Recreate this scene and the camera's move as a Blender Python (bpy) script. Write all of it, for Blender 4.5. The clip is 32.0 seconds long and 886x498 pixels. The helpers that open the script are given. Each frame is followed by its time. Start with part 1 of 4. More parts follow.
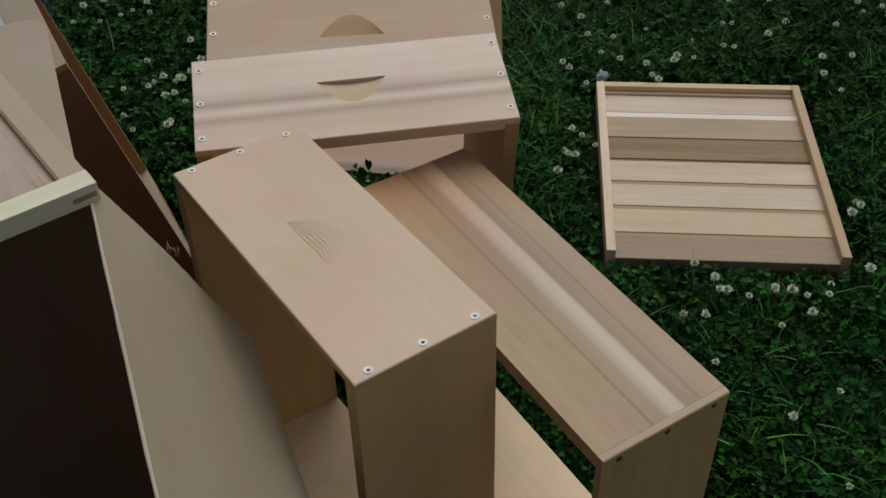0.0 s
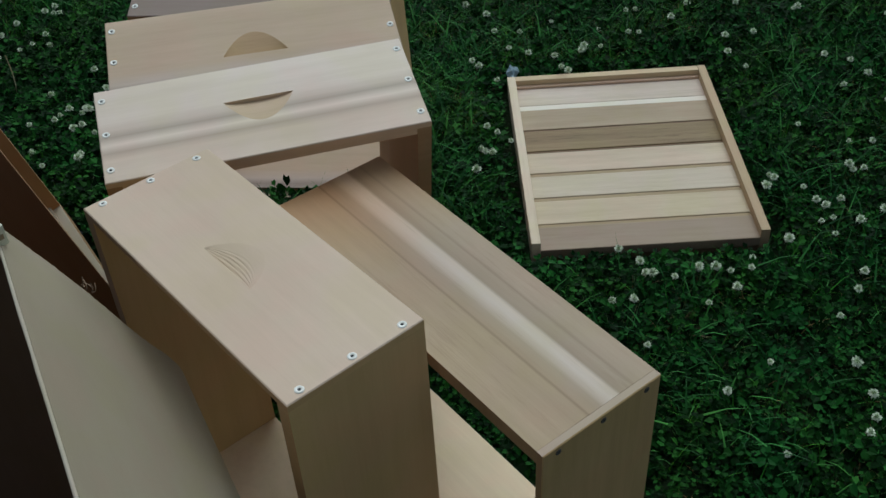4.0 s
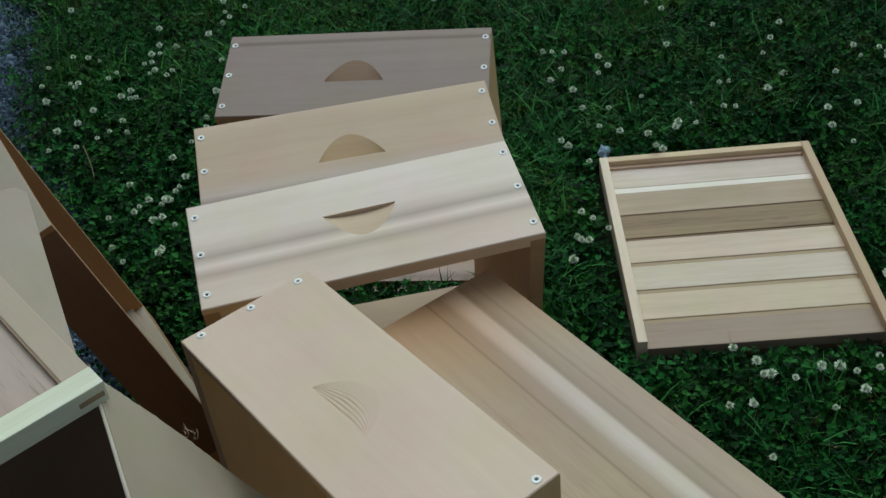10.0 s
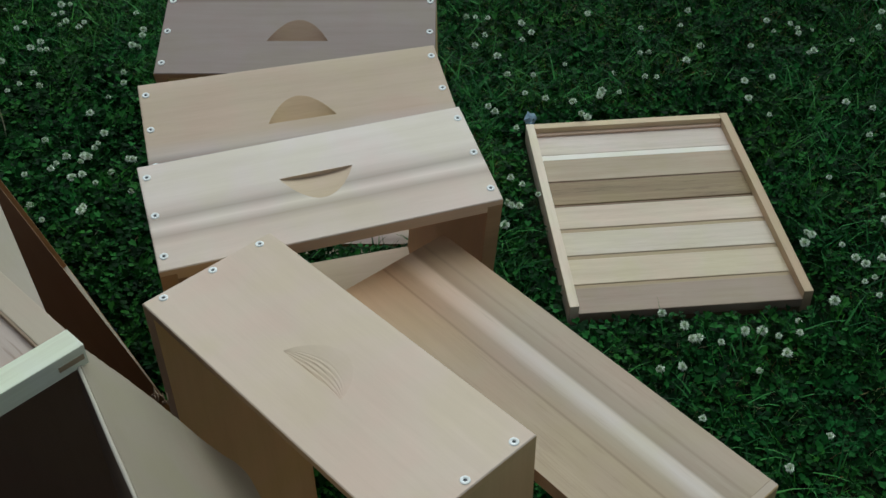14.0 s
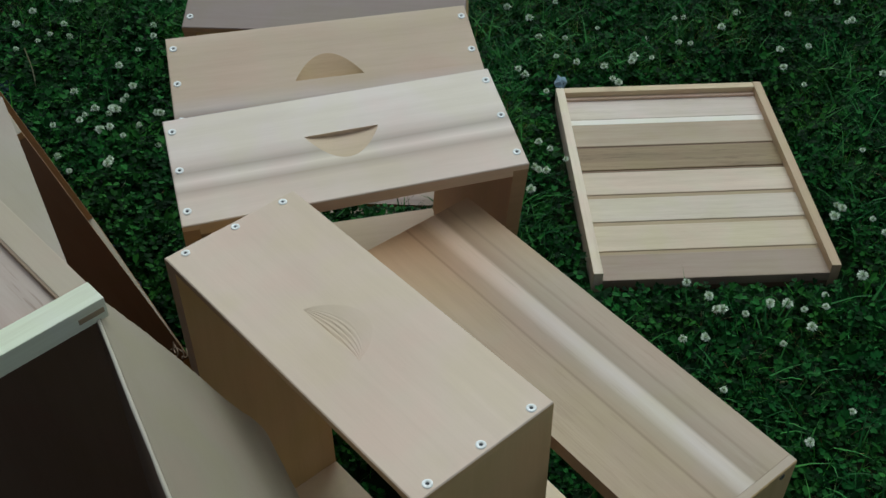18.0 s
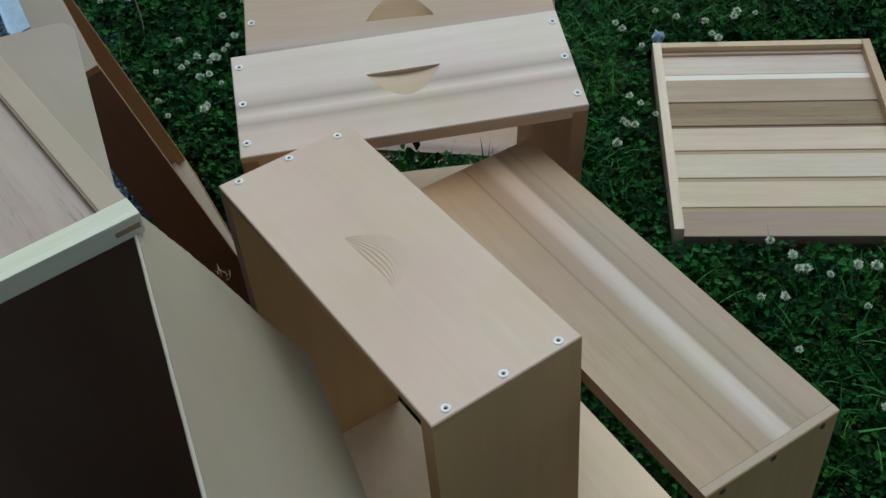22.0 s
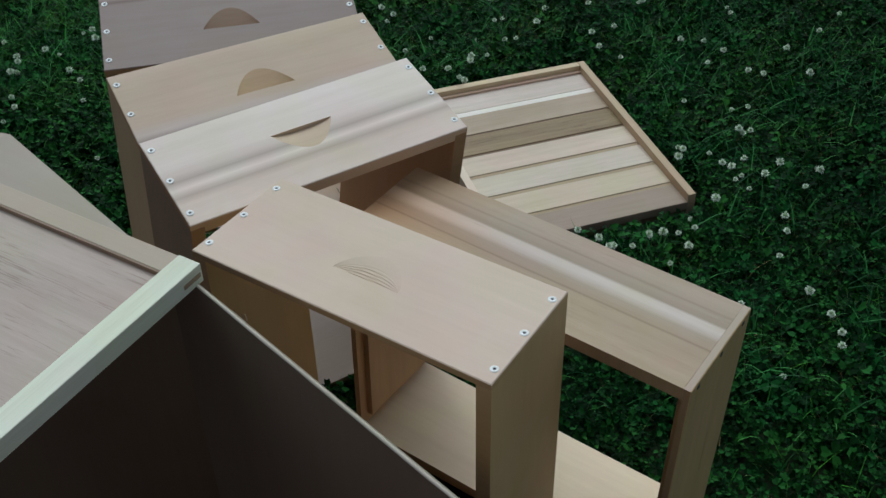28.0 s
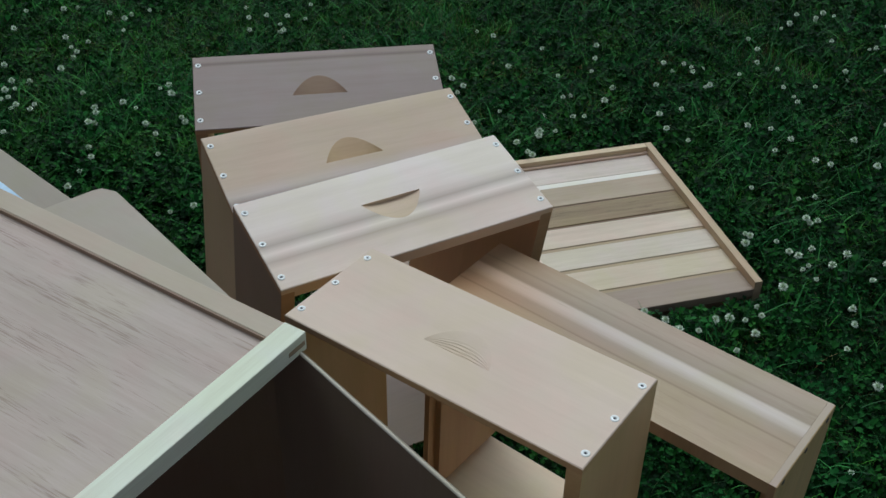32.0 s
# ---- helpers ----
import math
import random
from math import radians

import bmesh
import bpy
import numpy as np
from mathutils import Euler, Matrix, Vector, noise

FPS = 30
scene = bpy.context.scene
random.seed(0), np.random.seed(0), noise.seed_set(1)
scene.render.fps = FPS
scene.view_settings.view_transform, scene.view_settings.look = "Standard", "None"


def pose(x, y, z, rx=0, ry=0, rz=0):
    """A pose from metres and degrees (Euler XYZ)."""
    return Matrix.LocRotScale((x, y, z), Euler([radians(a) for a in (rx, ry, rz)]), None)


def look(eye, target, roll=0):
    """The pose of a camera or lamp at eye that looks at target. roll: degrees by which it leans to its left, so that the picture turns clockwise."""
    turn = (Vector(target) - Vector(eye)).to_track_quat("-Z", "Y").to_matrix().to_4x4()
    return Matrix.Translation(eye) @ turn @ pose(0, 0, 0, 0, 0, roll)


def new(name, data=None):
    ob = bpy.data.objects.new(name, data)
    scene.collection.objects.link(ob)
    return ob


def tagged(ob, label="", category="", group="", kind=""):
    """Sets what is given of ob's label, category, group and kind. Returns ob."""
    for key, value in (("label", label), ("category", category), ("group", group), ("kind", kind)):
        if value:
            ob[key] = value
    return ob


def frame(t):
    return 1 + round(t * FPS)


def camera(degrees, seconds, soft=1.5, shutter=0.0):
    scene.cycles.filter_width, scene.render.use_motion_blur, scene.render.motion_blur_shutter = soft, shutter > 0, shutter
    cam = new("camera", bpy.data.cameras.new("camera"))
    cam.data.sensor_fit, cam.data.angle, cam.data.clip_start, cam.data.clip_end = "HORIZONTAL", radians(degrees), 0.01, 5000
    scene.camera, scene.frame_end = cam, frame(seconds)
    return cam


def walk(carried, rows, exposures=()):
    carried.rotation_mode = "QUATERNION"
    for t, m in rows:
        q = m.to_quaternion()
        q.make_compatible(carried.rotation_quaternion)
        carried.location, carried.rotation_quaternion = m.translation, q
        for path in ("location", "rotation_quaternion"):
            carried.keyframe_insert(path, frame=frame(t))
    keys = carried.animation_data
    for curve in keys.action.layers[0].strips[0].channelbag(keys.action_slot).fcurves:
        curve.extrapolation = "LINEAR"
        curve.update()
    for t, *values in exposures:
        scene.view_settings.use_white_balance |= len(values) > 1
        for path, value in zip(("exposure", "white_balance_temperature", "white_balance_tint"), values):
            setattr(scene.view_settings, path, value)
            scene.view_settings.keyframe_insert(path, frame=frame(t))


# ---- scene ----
cam = camera(43.5, 32.0)
PATH = [
    (0, (-0.467, -0.647, 1.299), (0.373, 0.613, -0.008), -1.6),
    (0.5, (-0.467, -0.646, 1.296), (0.42, 0.555, -0.035), -1.0),
    (1, (-0.473, -0.639, 1.299), (0.429, 0.572, -0.012), -1.3),
    (1.5, (-0.474, -0.639, 1.303), (0.463, 0.576, 0.02), -2.2),
    (2, (-0.473, -0.646, 1.302), (0.446, 0.57, 0.007), -2.4),
    (2.5, (-0.468, -0.652, 1.306), (0.462, 0.577, 0.031), -2.8),
    (3, (-0.461, -0.655, 1.313), (0.472, 0.569, 0.035), -3.4),
    (3.5, (-0.451, -0.654, 1.298), (0.489, 0.536, -0.005), -4.4),
    (5.5, (-0.475, -0.634, 1.306), (0.466, 0.558, 0.006), -0.9),
    (6, (-0.477, -0.634, 1.306), (0.475, 0.555, 0.01), -0.5),
    (6.5, (-0.479, -0.631, 1.317), (0.49, 0.581, 0.056), 0.2),
    (7, (-0.48, -0.627, 1.321), (0.509, 0.589, 0.079), 0.1),
    (7.5, (-0.48, -0.621, 1.327), (0.58, 0.571, 0.12), 0.9),
    (8, (-0.442, -0.615, 1.327), (0.62, 0.595, 0.141), -1.4),
    (8.5, (-0.399, -0.58, 1.317), (0.605, 0.654, 0.104), -1.4),
    (9, (-0.38, -0.565, 1.317), (0.484, 0.778, 0.113), -2.8),
    (9.5, (-0.366, -0.56, 1.335), (0.511, 0.773, 0.13), -2.5),
    (10, (-0.42, -0.501, 1.31), (0.478, 0.787, 0.072), -7.0),
    (10.5, (-0.467, -0.448, 1.316), (0.531, 0.718, 0.034), -4.5),
    (11, (-0.508, -0.442, 1.325), (0.636, 0.579, 0.04), -0.5),
    (11.5, (-0.504, -0.425, 1.308), (0.613, 0.554, -0.032), 1.1),
    (12, (-0.503, -0.413, 1.311), (0.553, 0.641, -0.02), 0.8),
    (12.5, (-0.496, -0.415, 1.312), (0.52, 0.691, -0.009), -0.4),
    (13, (-0.489, -0.431, 1.32), (0.508, 0.687, -0.006), -0.9),
    (13.5, (-0.491, -0.438, 1.328), (0.537, 0.683, 0.029), -1.1),
    (14, (-0.492, -0.443, 1.323), (0.536, 0.673, 0.02), -1.2),
    (14.5, (-0.489, -0.439, 1.315), (0.48, 0.686, -0.025), -1.7),
    (15, (-0.485, -0.442, 1.31), (0.492, 0.664, -0.039), -1.5),
    (15.5, (-0.483, -0.441, 1.309), (0.476, 0.674, -0.047), -2.3),
    (17.5, (-0.481, -0.442, 1.318), (0.484, 0.673, -0.033), -1.1),
    (18, (-0.484, -0.441, 1.319), (0.477, 0.675, -0.036), -0.8),
    (18.5, (-0.487, -0.443, 1.323), (0.468, 0.69, -0.02), -0.9),
    (19, (-0.489, -0.443, 1.32), (0.456, 0.685, -0.035), -0.9),
    (19.5, (-0.485, -0.448, 1.316), (0.433, 0.7, -0.04), -3.1),
    (20, (-0.484, -0.452, 1.315), (0.433, 0.692, -0.045), -3.2),
    (20.5, (-0.484, -0.455, 1.31), (0.418, 0.692, -0.058), -3.5),
    (21, (-0.473, -0.458, 1.306), (0.39, 0.713, -0.066), -4.8),
    (21.5, (-0.449, -0.49, 1.299), (0.336, 0.737, -0.072), -5.5),
    (22, (-0.428, -0.523, 1.287), (0.32, 0.717, -0.092), -5.5),
    (22.5, (-0.404, -0.541, 1.28), (0.426, 0.665, -0.082), -6.2),
    (23, (-0.404, -0.521, 1.281), (0.378, 0.718, -0.08), -7.5),
    (23.5, (-0.434, -0.477, 1.286), (0.429, 0.679, -0.099), -5.7),
    (24, (-0.503, -0.432, 1.292), (0.556, 0.581, -0.069), -4.5),
    (24.5, (-0.576, -0.396, 1.292), (0.565, 0.526, -0.067), -2.8),
    (25, (-0.606, -0.374, 1.293), (0.584, 0.468, -0.077), -1.7),
    (25.5, (-0.62, -0.37, 1.306), (0.618, 0.487, -0.01), -0.9),
    (27.5, (-0.793, -0.472, 1.364), (0.494, 0.367, 0.083), 0.1),
    (28, (-0.824, -0.402, 1.356), (0.455, 0.447, 0.074), -1.3),
    (28.5, (-0.86, -0.356, 1.368), (0.405, 0.543, 0.107), -1.9),
    (29, (-0.877, -0.334, 1.385), (0.469, 0.557, 0.204), 0.6),
    (29.5, (-0.885, -0.327, 1.38), (0.467, 0.57, 0.212), 1.2),
    (30, (-0.876, -0.331, 1.378), (0.453, 0.558, 0.177), 1.0),
    (30.5, (-0.867, -0.336, 1.382), (0.462, 0.556, 0.183), 1.3),
    (31, (-0.872, -0.333, 1.38), (0.446, 0.572, 0.179), 1.3),
    (31.5, (-0.87, -0.335, 1.381), (0.448, 0.573, 0.18), 1.4),
    (32, (-0.868, -0.34, 1.38), (0.44, 0.589, 0.186), 0.9),
]
EXPOSURES = [(0, -0.37, 6750, 9), (1, -0.39, 6300, 3), (2, -0.39, 5980, -1), (3.5, -0.33, 5880, -2), (6, -0.22, 5840, -4), (8, -0.21, 5790, -5), (9.5, -0.16, 5800, -5), (12, -0.15, 5800, -4), (19, -0.17, 5750, -4), (22, -0.18, 5650, -1), (25, -0.17, 5600, 0), (32, -0.1, 5600, 0)]
walk(cam, [(t, look(eye, target, roll)) for t, eye, target, roll in PATH], EXPOSURES)

# ---- light ----
SUN_EL, SUN_ROT = radians(56), radians(48)
world = bpy.data.worlds.new("sky")
scene.world = world
world.use_nodes = True
wn, wl = world.node_tree.nodes, world.node_tree.links
sky = wn.new("ShaderNodeTexSky")
sky.sky_type, sky.sun_disc = "NISHITA", False
sky.sun_elevation, sky.sun_rotation = SUN_EL, SUN_ROT
sky.air_density, sky.dust_density = 1.0, 3.0
cloud = wn.new("ShaderNodeHueSaturation")  # thin high cloud takes the blue out of the sky
cloud.inputs["Saturation"].default_value = 0.3
wl.new(sky.outputs["Color"], cloud.inputs["Color"])
wl.new(cloud.outputs["Color"], wn["Background"].inputs["Color"])
wn["Background"].inputs["Strength"].default_value = 0.085
sun_data = bpy.data.lights.new("sun", "SUN")
sun_data.energy, sun_data.angle, sun_data.color = 1.5, radians(60), (1.0, 0.98, 0.95)
sun = new("sun", sun_data)
sun.matrix_world = look(
    (10 * math.sin(SUN_ROT) * math.cos(SUN_EL), 10 * math.cos(SUN_ROT) * math.cos(SUN_EL), 10 * math.sin(SUN_EL)), (0, 0, 0))


# ---- materials ----
def mat(name):
    m = bpy.data.materials.new(name)
    m.use_nodes = True
    nt = m.node_tree
    return m, nt.nodes, nt.links, nt.nodes["Principled BSDF"]


def ramp(nodes, stops):
    r = nodes.new("ShaderNodeValToRGB")
    el = r.color_ramp.elements
    while len(el) < len(stops):
        el.new(0.5)
    for e, (p, c) in zip(el, stops):
        e.position = p
        e.color = (*c, 1) if len(c) == 3 else c
    return r


def noise_tex(nodes, links, vec, scale, detail=4, rough=0.6):
    n = nodes.new("ShaderNodeTexNoise")
    n.inputs["Scale"].default_value = scale
    n.inputs["Detail"].default_value = detail
    n.inputs["Roughness"].default_value = rough
    if vec:
        links.new(vec, n.inputs["Vector"])
    return n


def mixc(nodes, links, fac, a, b, blend="MIX"):
    m = nodes.new("ShaderNodeMix")
    m.data_type, m.blend_type = "RGBA", blend
    for sock, v in ((m.inputs[0], fac), (m.inputs[6], a), (m.inputs[7], b)):
        if hasattr(v, "is_output"):
            links.new(v, sock)
        else:
            sock.default_value = v if not isinstance(v, tuple) else (*v, 1)
    return m.outputs[2]


def wood(name, base, grain_axis="Y", band_axis="X", bands=(), half=0.085, rough=0.55, dark=0.75, grain=1.0, seed=0.0,
         wander=0.012, pores=0.0, warm_end=None):
    """Planed softwood. bands: heartwood and sapwood streaks along the grain, as (place across, colour), place from -half to half."""
    m, n, l, bsdf = mat(name)
    tc = n.new("ShaderNodeTexCoord")
    info = n.new("ShaderNodeObjectInfo")
    off = n.new("ShaderNodeVectorMath")
    off.operation = "MULTIPLY_ADD"
    l.new(info.outputs["Random"], off.inputs[0])
    off.inputs[1].default_value = (0.9, 0.7, 0.5)
    l.new(tc.outputs["Object"], off.inputs[2])
    add = n.new("ShaderNodeVectorMath")
    add.inputs[1].default_value = (seed, seed * 0.7, seed * 0.3)
    l.new(off.outputs[0], add.inputs[0])
    mp = n.new("ShaderNodeMapping")
    sc = {"X": (0.06, 1, 1), "Y": (1, 0.06, 1), "Z": (1, 1, 0.06)}[grain_axis]
    mp.inputs["Scale"].default_value = sc
    l.new(add.outputs[0], mp.inputs["Vector"])
    fine = noise_tex(n, l, mp.outputs[0], 420, 5, 0.65)
    mid = noise_tex(n, l, mp.outputs[0], 70, 4, 0.6)
    wide = noise_tex(n, l, mp.outputs[0], 14, 3, 0.5)
    blot = noise_tex(n, l, add.outputs[0], 6, 3, 0.5)
    col = base
    if bands:
        sep = n.new("ShaderNodeSeparateXYZ")
        l.new(tc.outputs["Object"], sep.inputs[0])
        wob = n.new("ShaderNodeMath")
        wob.operation = "MULTIPLY_ADD"
        l.new(wide.outputs["Fac"], wob.inputs[0])
        wob.inputs[1].default_value = wander
        l.new(sep.outputs[band_axis], wob.inputs[2])
        mr = n.new("ShaderNodeMapRange")
        l.new(wob.outputs[0], mr.inputs["Value"])
        mr.inputs["From Min"].default_value = -half + wander / 2
        mr.inputs["From Max"].default_value = half + wander / 2
        r = ramp(n, [((p + half) / (2 * half), c) for p, c in bands])
        l.new(mr.outputs[0], r.inputs[0])
        col = r.outputs[0]
    if warm_end:  # warm bounced light painted as an orange tint towards one end of the board
        reach, tone = warm_end
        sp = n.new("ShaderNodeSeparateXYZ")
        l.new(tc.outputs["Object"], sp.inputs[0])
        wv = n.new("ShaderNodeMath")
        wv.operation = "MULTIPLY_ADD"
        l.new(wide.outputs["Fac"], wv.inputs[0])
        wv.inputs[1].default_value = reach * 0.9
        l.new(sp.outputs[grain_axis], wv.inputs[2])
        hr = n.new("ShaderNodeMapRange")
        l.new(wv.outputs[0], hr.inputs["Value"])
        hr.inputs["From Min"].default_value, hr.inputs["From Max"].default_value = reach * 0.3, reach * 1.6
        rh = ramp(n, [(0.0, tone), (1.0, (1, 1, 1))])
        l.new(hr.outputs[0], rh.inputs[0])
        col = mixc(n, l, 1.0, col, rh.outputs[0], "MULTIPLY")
    r1 = ramp(n, [(0.3, (dark, dark * 0.96, dark * 0.9)), (0.65, (1.06, 1.05, 1.03))])
    l.new(wide.outputs["Fac"], r1.inputs[0])
    col = mixc(n, l, 0.45 * grain, col, r1.outputs[0], "MULTIPLY")
    r2 = ramp(n, [(0.35, (0.82, 0.77, 0.7)), (0.6, (1.04, 1.03, 1.02))])
    l.new(mid.outputs["Fac"], r2.inputs[0])
    col = mixc(n, l, 0.4 * grain, col, r2.outputs[0], "MULTIPLY")
    r3 = ramp(n, [(0.3, (0.86, 0.82, 0.76)), (0.7, (1.05, 1.04, 1.03))])
    l.new(fine.outputs["Fac"], r3.inputs[0])
    col = mixc(n, l, 0.35 * grain, col, r3.outputs[0], "MULTIPLY")
    r4 = ramp(n, [(0.35, (0.93, 0.9, 0.88)), (0.65, (1.04, 1.04, 1.04))])
    l.new(blot.outputs["Fac"], r4.inputs[0])
    col = mixc(n, l, 0.6, col, r4.outputs[0], "MULTIPLY")
    hue = noise_tex(n, l, add.outputs[0], 11, 2, 0.55)  # faint pink and yellow mottling
    r6 = ramp(n, [(0.36, (1.02, 0.975, 0.985)), (0.5, (1, 1, 1)), (0.64, (0.985, 1.0, 0.93))])
    l.new(hue.outputs["Fac"], r6.inputs[0])
    col = mixc(n, l, 0.9, col, r6.outputs[0], "MULTIPLY")
    if pores:
        mp2 = n.new("ShaderNodeMapping")
        mp2.inputs["Scale"].default_value = [1 if v == 1 else 0.045 for v in sc]
        l.new(add.outputs[0], mp2.inputs["Vector"])
        pt = noise_tex(n, l, mp2.outputs[0], 620, 2, 0.5)
        where = noise_tex(n, l, mp.outputs[0], 60, 2, 0.5)
        mul = n.new("ShaderNodeMath")
        mul.operation = "MULTIPLY"
        l.new(pt.outputs["Fac"], mul.inputs[0])
        l.new(where.outputs["Fac"], mul.inputs[1])
        r5 = ramp(n, [(0.3, (1, 1, 1)), (0.4, (0.56, 0.49, 0.45))])
        l.new(mul.outputs[0], r5.inputs[0])
        col = mixc(n, l, pores, col, r5.outputs[0], "MULTIPLY")
    l.new(col, bsdf.inputs["Base Color"])
    rr = n.new("ShaderNodeMapRange")
    l.new(mid.outputs["Fac"], rr.inputs["Value"])
    rr.inputs["To Min"].default_value, rr.inputs["To Max"].default_value = rough - 0.07, rough + 0.1
    l.new(rr.outputs[0], bsdf.inputs["Roughness"])
    bsdf.inputs["Specular IOR Level"].default_value = 0.3
    bump = n.new("ShaderNodeBump")
    bump.inputs["Strength"].default_value = 0.12
    bump.inputs["Distance"].default_value = 0.001
    l.new(fine.outputs["Fac"], bump.inputs["Height"])
    l.new(bump.outputs[0], bsdf.inputs["Normal"])
    return m


def ripples(m):
    """Curved saw marks."""
    n, l = m.node_tree.nodes, m.node_tree.links
    wv = n.new("ShaderNodeTexWave")
    wv.wave_type, wv.rings_direction = "RINGS", "Z"
    wv.inputs["Scale"].default_value, wv.inputs["Distortion"].default_value = 52, 5.0
    mp = n.new("ShaderNodeMapping")
    mp.inputs["Location"].default_value = (0.09, 0.02, 0)
    tc = n.new("ShaderNodeTexCoord")
    l.new(tc.outputs["Object"], mp.inputs["Vector"])
    l.new(mp.outputs[0], wv.inputs["Vector"])
    b = n.new("ShaderNodeBump")
    b.inputs["Strength"].default_value, b.inputs["Distance"].default_value = 0.03, 0.0015
    l.new(wv.outputs["Fac"], b.inputs["Height"])
    l.new(b.outputs[0], n["Principled BSDF"].inputs["Normal"])
    return m


PINK = (0.68, 0.54, 0.435)
M_PLAIN = wood("planed_wood_pinkish_tan", PINK, grain=0.38)
M_SIDE = wood("planed_wood_side", (0.63, 0.45, 0.235), grain_axis="Z", band_axis="Y", grain=0.55)
M_SIDE_H = wood("planed_wood_side_lying", (0.63, 0.45, 0.235), grain_axis="Y")
M_WHITE = wood("planed_wood_pale_streaked", (0.7, 0.6, 0.5), grain=0.5, bands=[
    (-0.085, (0.85, 0.735, 0.665)), (-0.02, (0.83, 0.715, 0.645)), (-0.004, (0.7, 0.59, 0.52)), (0.006, (0.52, 0.425, 0.36)), (0.020, (0.85, 0.735, 0.655)),
    (0.034, (0.55, 0.435, 0.36)), (0.047, (0.73, 0.6, 0.505)), (0.085, (0.78, 0.645, 0.56))])
M_YELLOW = wood("planed_wood_yellow_tan", (0.6, 0.48, 0.34), grain=0.6, bands=[
    (-0.085, (0.64, 0.505, 0.385)), (-0.06, (0.59, 0.455, 0.335)), (0.025, (0.6, 0.46, 0.35)), (0.044, (0.62, 0.51, 0.46)), (0.058, (0.37, 0.295, 0.27)),
    (0.066, (0.42, 0.335, 0.3)), (0.085, (0.6, 0.48, 0.41))])
M_GREY = wood("planed_wood_greyish_brown", (0.42, 0.34, 0.3), dark=0.7, grain=0.7, bands=[
    (-0.085, (0.345, 0.272, 0.24)), (-0.07, (0.32, 0.248, 0.22)), (-0.064, (0.21, 0.152, 0.125)), (-0.058, (0.335, 0.265, 0.238)), (0.085, (0.335, 0.265, 0.242))])
# orange edge grain, darkened for the shade on the sideways faces
M_RUN = wood("shaded_orange_brown_grain", (0.43, 0.285, 0.165), grain_axis="Y")
# paler copy for an edge in better light
M_BLOND = wood("lit_blond_edge_grain", (0.7, 0.52, 0.37), grain_axis="Y", grain=0.6)
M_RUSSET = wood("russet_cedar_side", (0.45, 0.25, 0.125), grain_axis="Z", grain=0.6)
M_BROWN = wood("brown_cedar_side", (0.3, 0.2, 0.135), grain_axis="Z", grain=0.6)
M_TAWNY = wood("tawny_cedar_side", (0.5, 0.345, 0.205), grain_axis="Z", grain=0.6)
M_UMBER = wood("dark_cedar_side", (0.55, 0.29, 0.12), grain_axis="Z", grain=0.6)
# darker copy of the cedar that holds the near board's shade
M_CEDAR_SHADED = wood("shaded_cedar_side", (0.27, 0.145, 0.085), grain_axis="Z", grain=0.6)
M_STRIPE = wood("planed_wood_white_stripe", (0.5, 0.4, 0.3), grain_axis="Z", wander=0.009, grain=0.65, pores=0.2, warm_end=(0.17, (1.12, 0.84, 0.58)), bands=[
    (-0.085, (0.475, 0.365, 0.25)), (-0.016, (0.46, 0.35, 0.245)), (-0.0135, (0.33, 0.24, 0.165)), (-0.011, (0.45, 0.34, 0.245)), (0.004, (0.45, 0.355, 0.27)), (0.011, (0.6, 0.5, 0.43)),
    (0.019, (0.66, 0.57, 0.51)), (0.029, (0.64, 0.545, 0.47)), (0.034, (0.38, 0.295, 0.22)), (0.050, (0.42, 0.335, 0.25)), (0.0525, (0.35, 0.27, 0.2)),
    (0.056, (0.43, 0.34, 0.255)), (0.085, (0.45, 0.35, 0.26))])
M_INNER = wood("orange_inner_wood", (0.6, 0.38, 0.21), grain_axis="Y", grain=0.6)
M_LAV = wood("planed_wood_lavender_tan", (0.56, 0.48, 0.43), grain=0.5)
M_CREAM = wood("planed_wood_cream", (0.86, 0.71, 0.51), grain_axis="Z", grain=0.5)
# sawn wood of the grips, darkened to give the hollows more shade
M_CUT_C = wood("shaded_sawn_grip_pale", (0.67, 0.525, 0.4), grain_axis="Y", rough=0.75, grain=0.9)
M_CUT_Y = wood("shaded_sawn_grip_orange", (0.58, 0.42, 0.265), grain_axis="Y", rough=0.75, grain=0.9)
M_CUT_G = wood("shaded_sawn_grip_brown", (0.36, 0.25, 0.18), grain_axis="Y", rough=0.75, grain=1.0)
for cut in (M_CUT_C, M_CUT_Y, M_CUT_G):
    ripples(cut)
M_PINE = wood("fresh_pine_pale", (0.72, 0.74, 0.62), grain_axis="X", rough=0.6)
M_LIP = wood("planed_wood_end_lip", (0.5, 0.4, 0.315), grain_axis="X", grain=0.5)
M_RAIL_PALE = wood("pale_cream_rail_wood", (0.8, 0.695, 0.565), grain_axis="Y", rough=0.6)
M_RAIL_END = wood("tan_end_rail_wood", (0.66, 0.53, 0.36), grain_axis="X", rough=0.6)
M_CLEAT = wood("pinkish_cleat_wood", (0.66, 0.49, 0.38), grain_axis="X")
# laps coloured dark to draw the shadow line between these planks
M_LAP_SHADOW = wood("dark_lap_shadow_wood", (0.2, 0.13, 0.08), grain_axis="X")
M_TONGUE = wood("tan_tongue_end", (0.36, 0.28, 0.18), grain_axis="X")
M_RAIL = wood("cream_rail_wood", (0.55, 0.42, 0.28), grain_axis="Y", rough=0.6)
M_RAIL_EDGE = wood("brown_rail_edge", (0.31, 0.22, 0.16), grain_axis="Y")
M_LAP = wood("brown_lap_edge", (0.42, 0.325, 0.205), grain_axis="X")
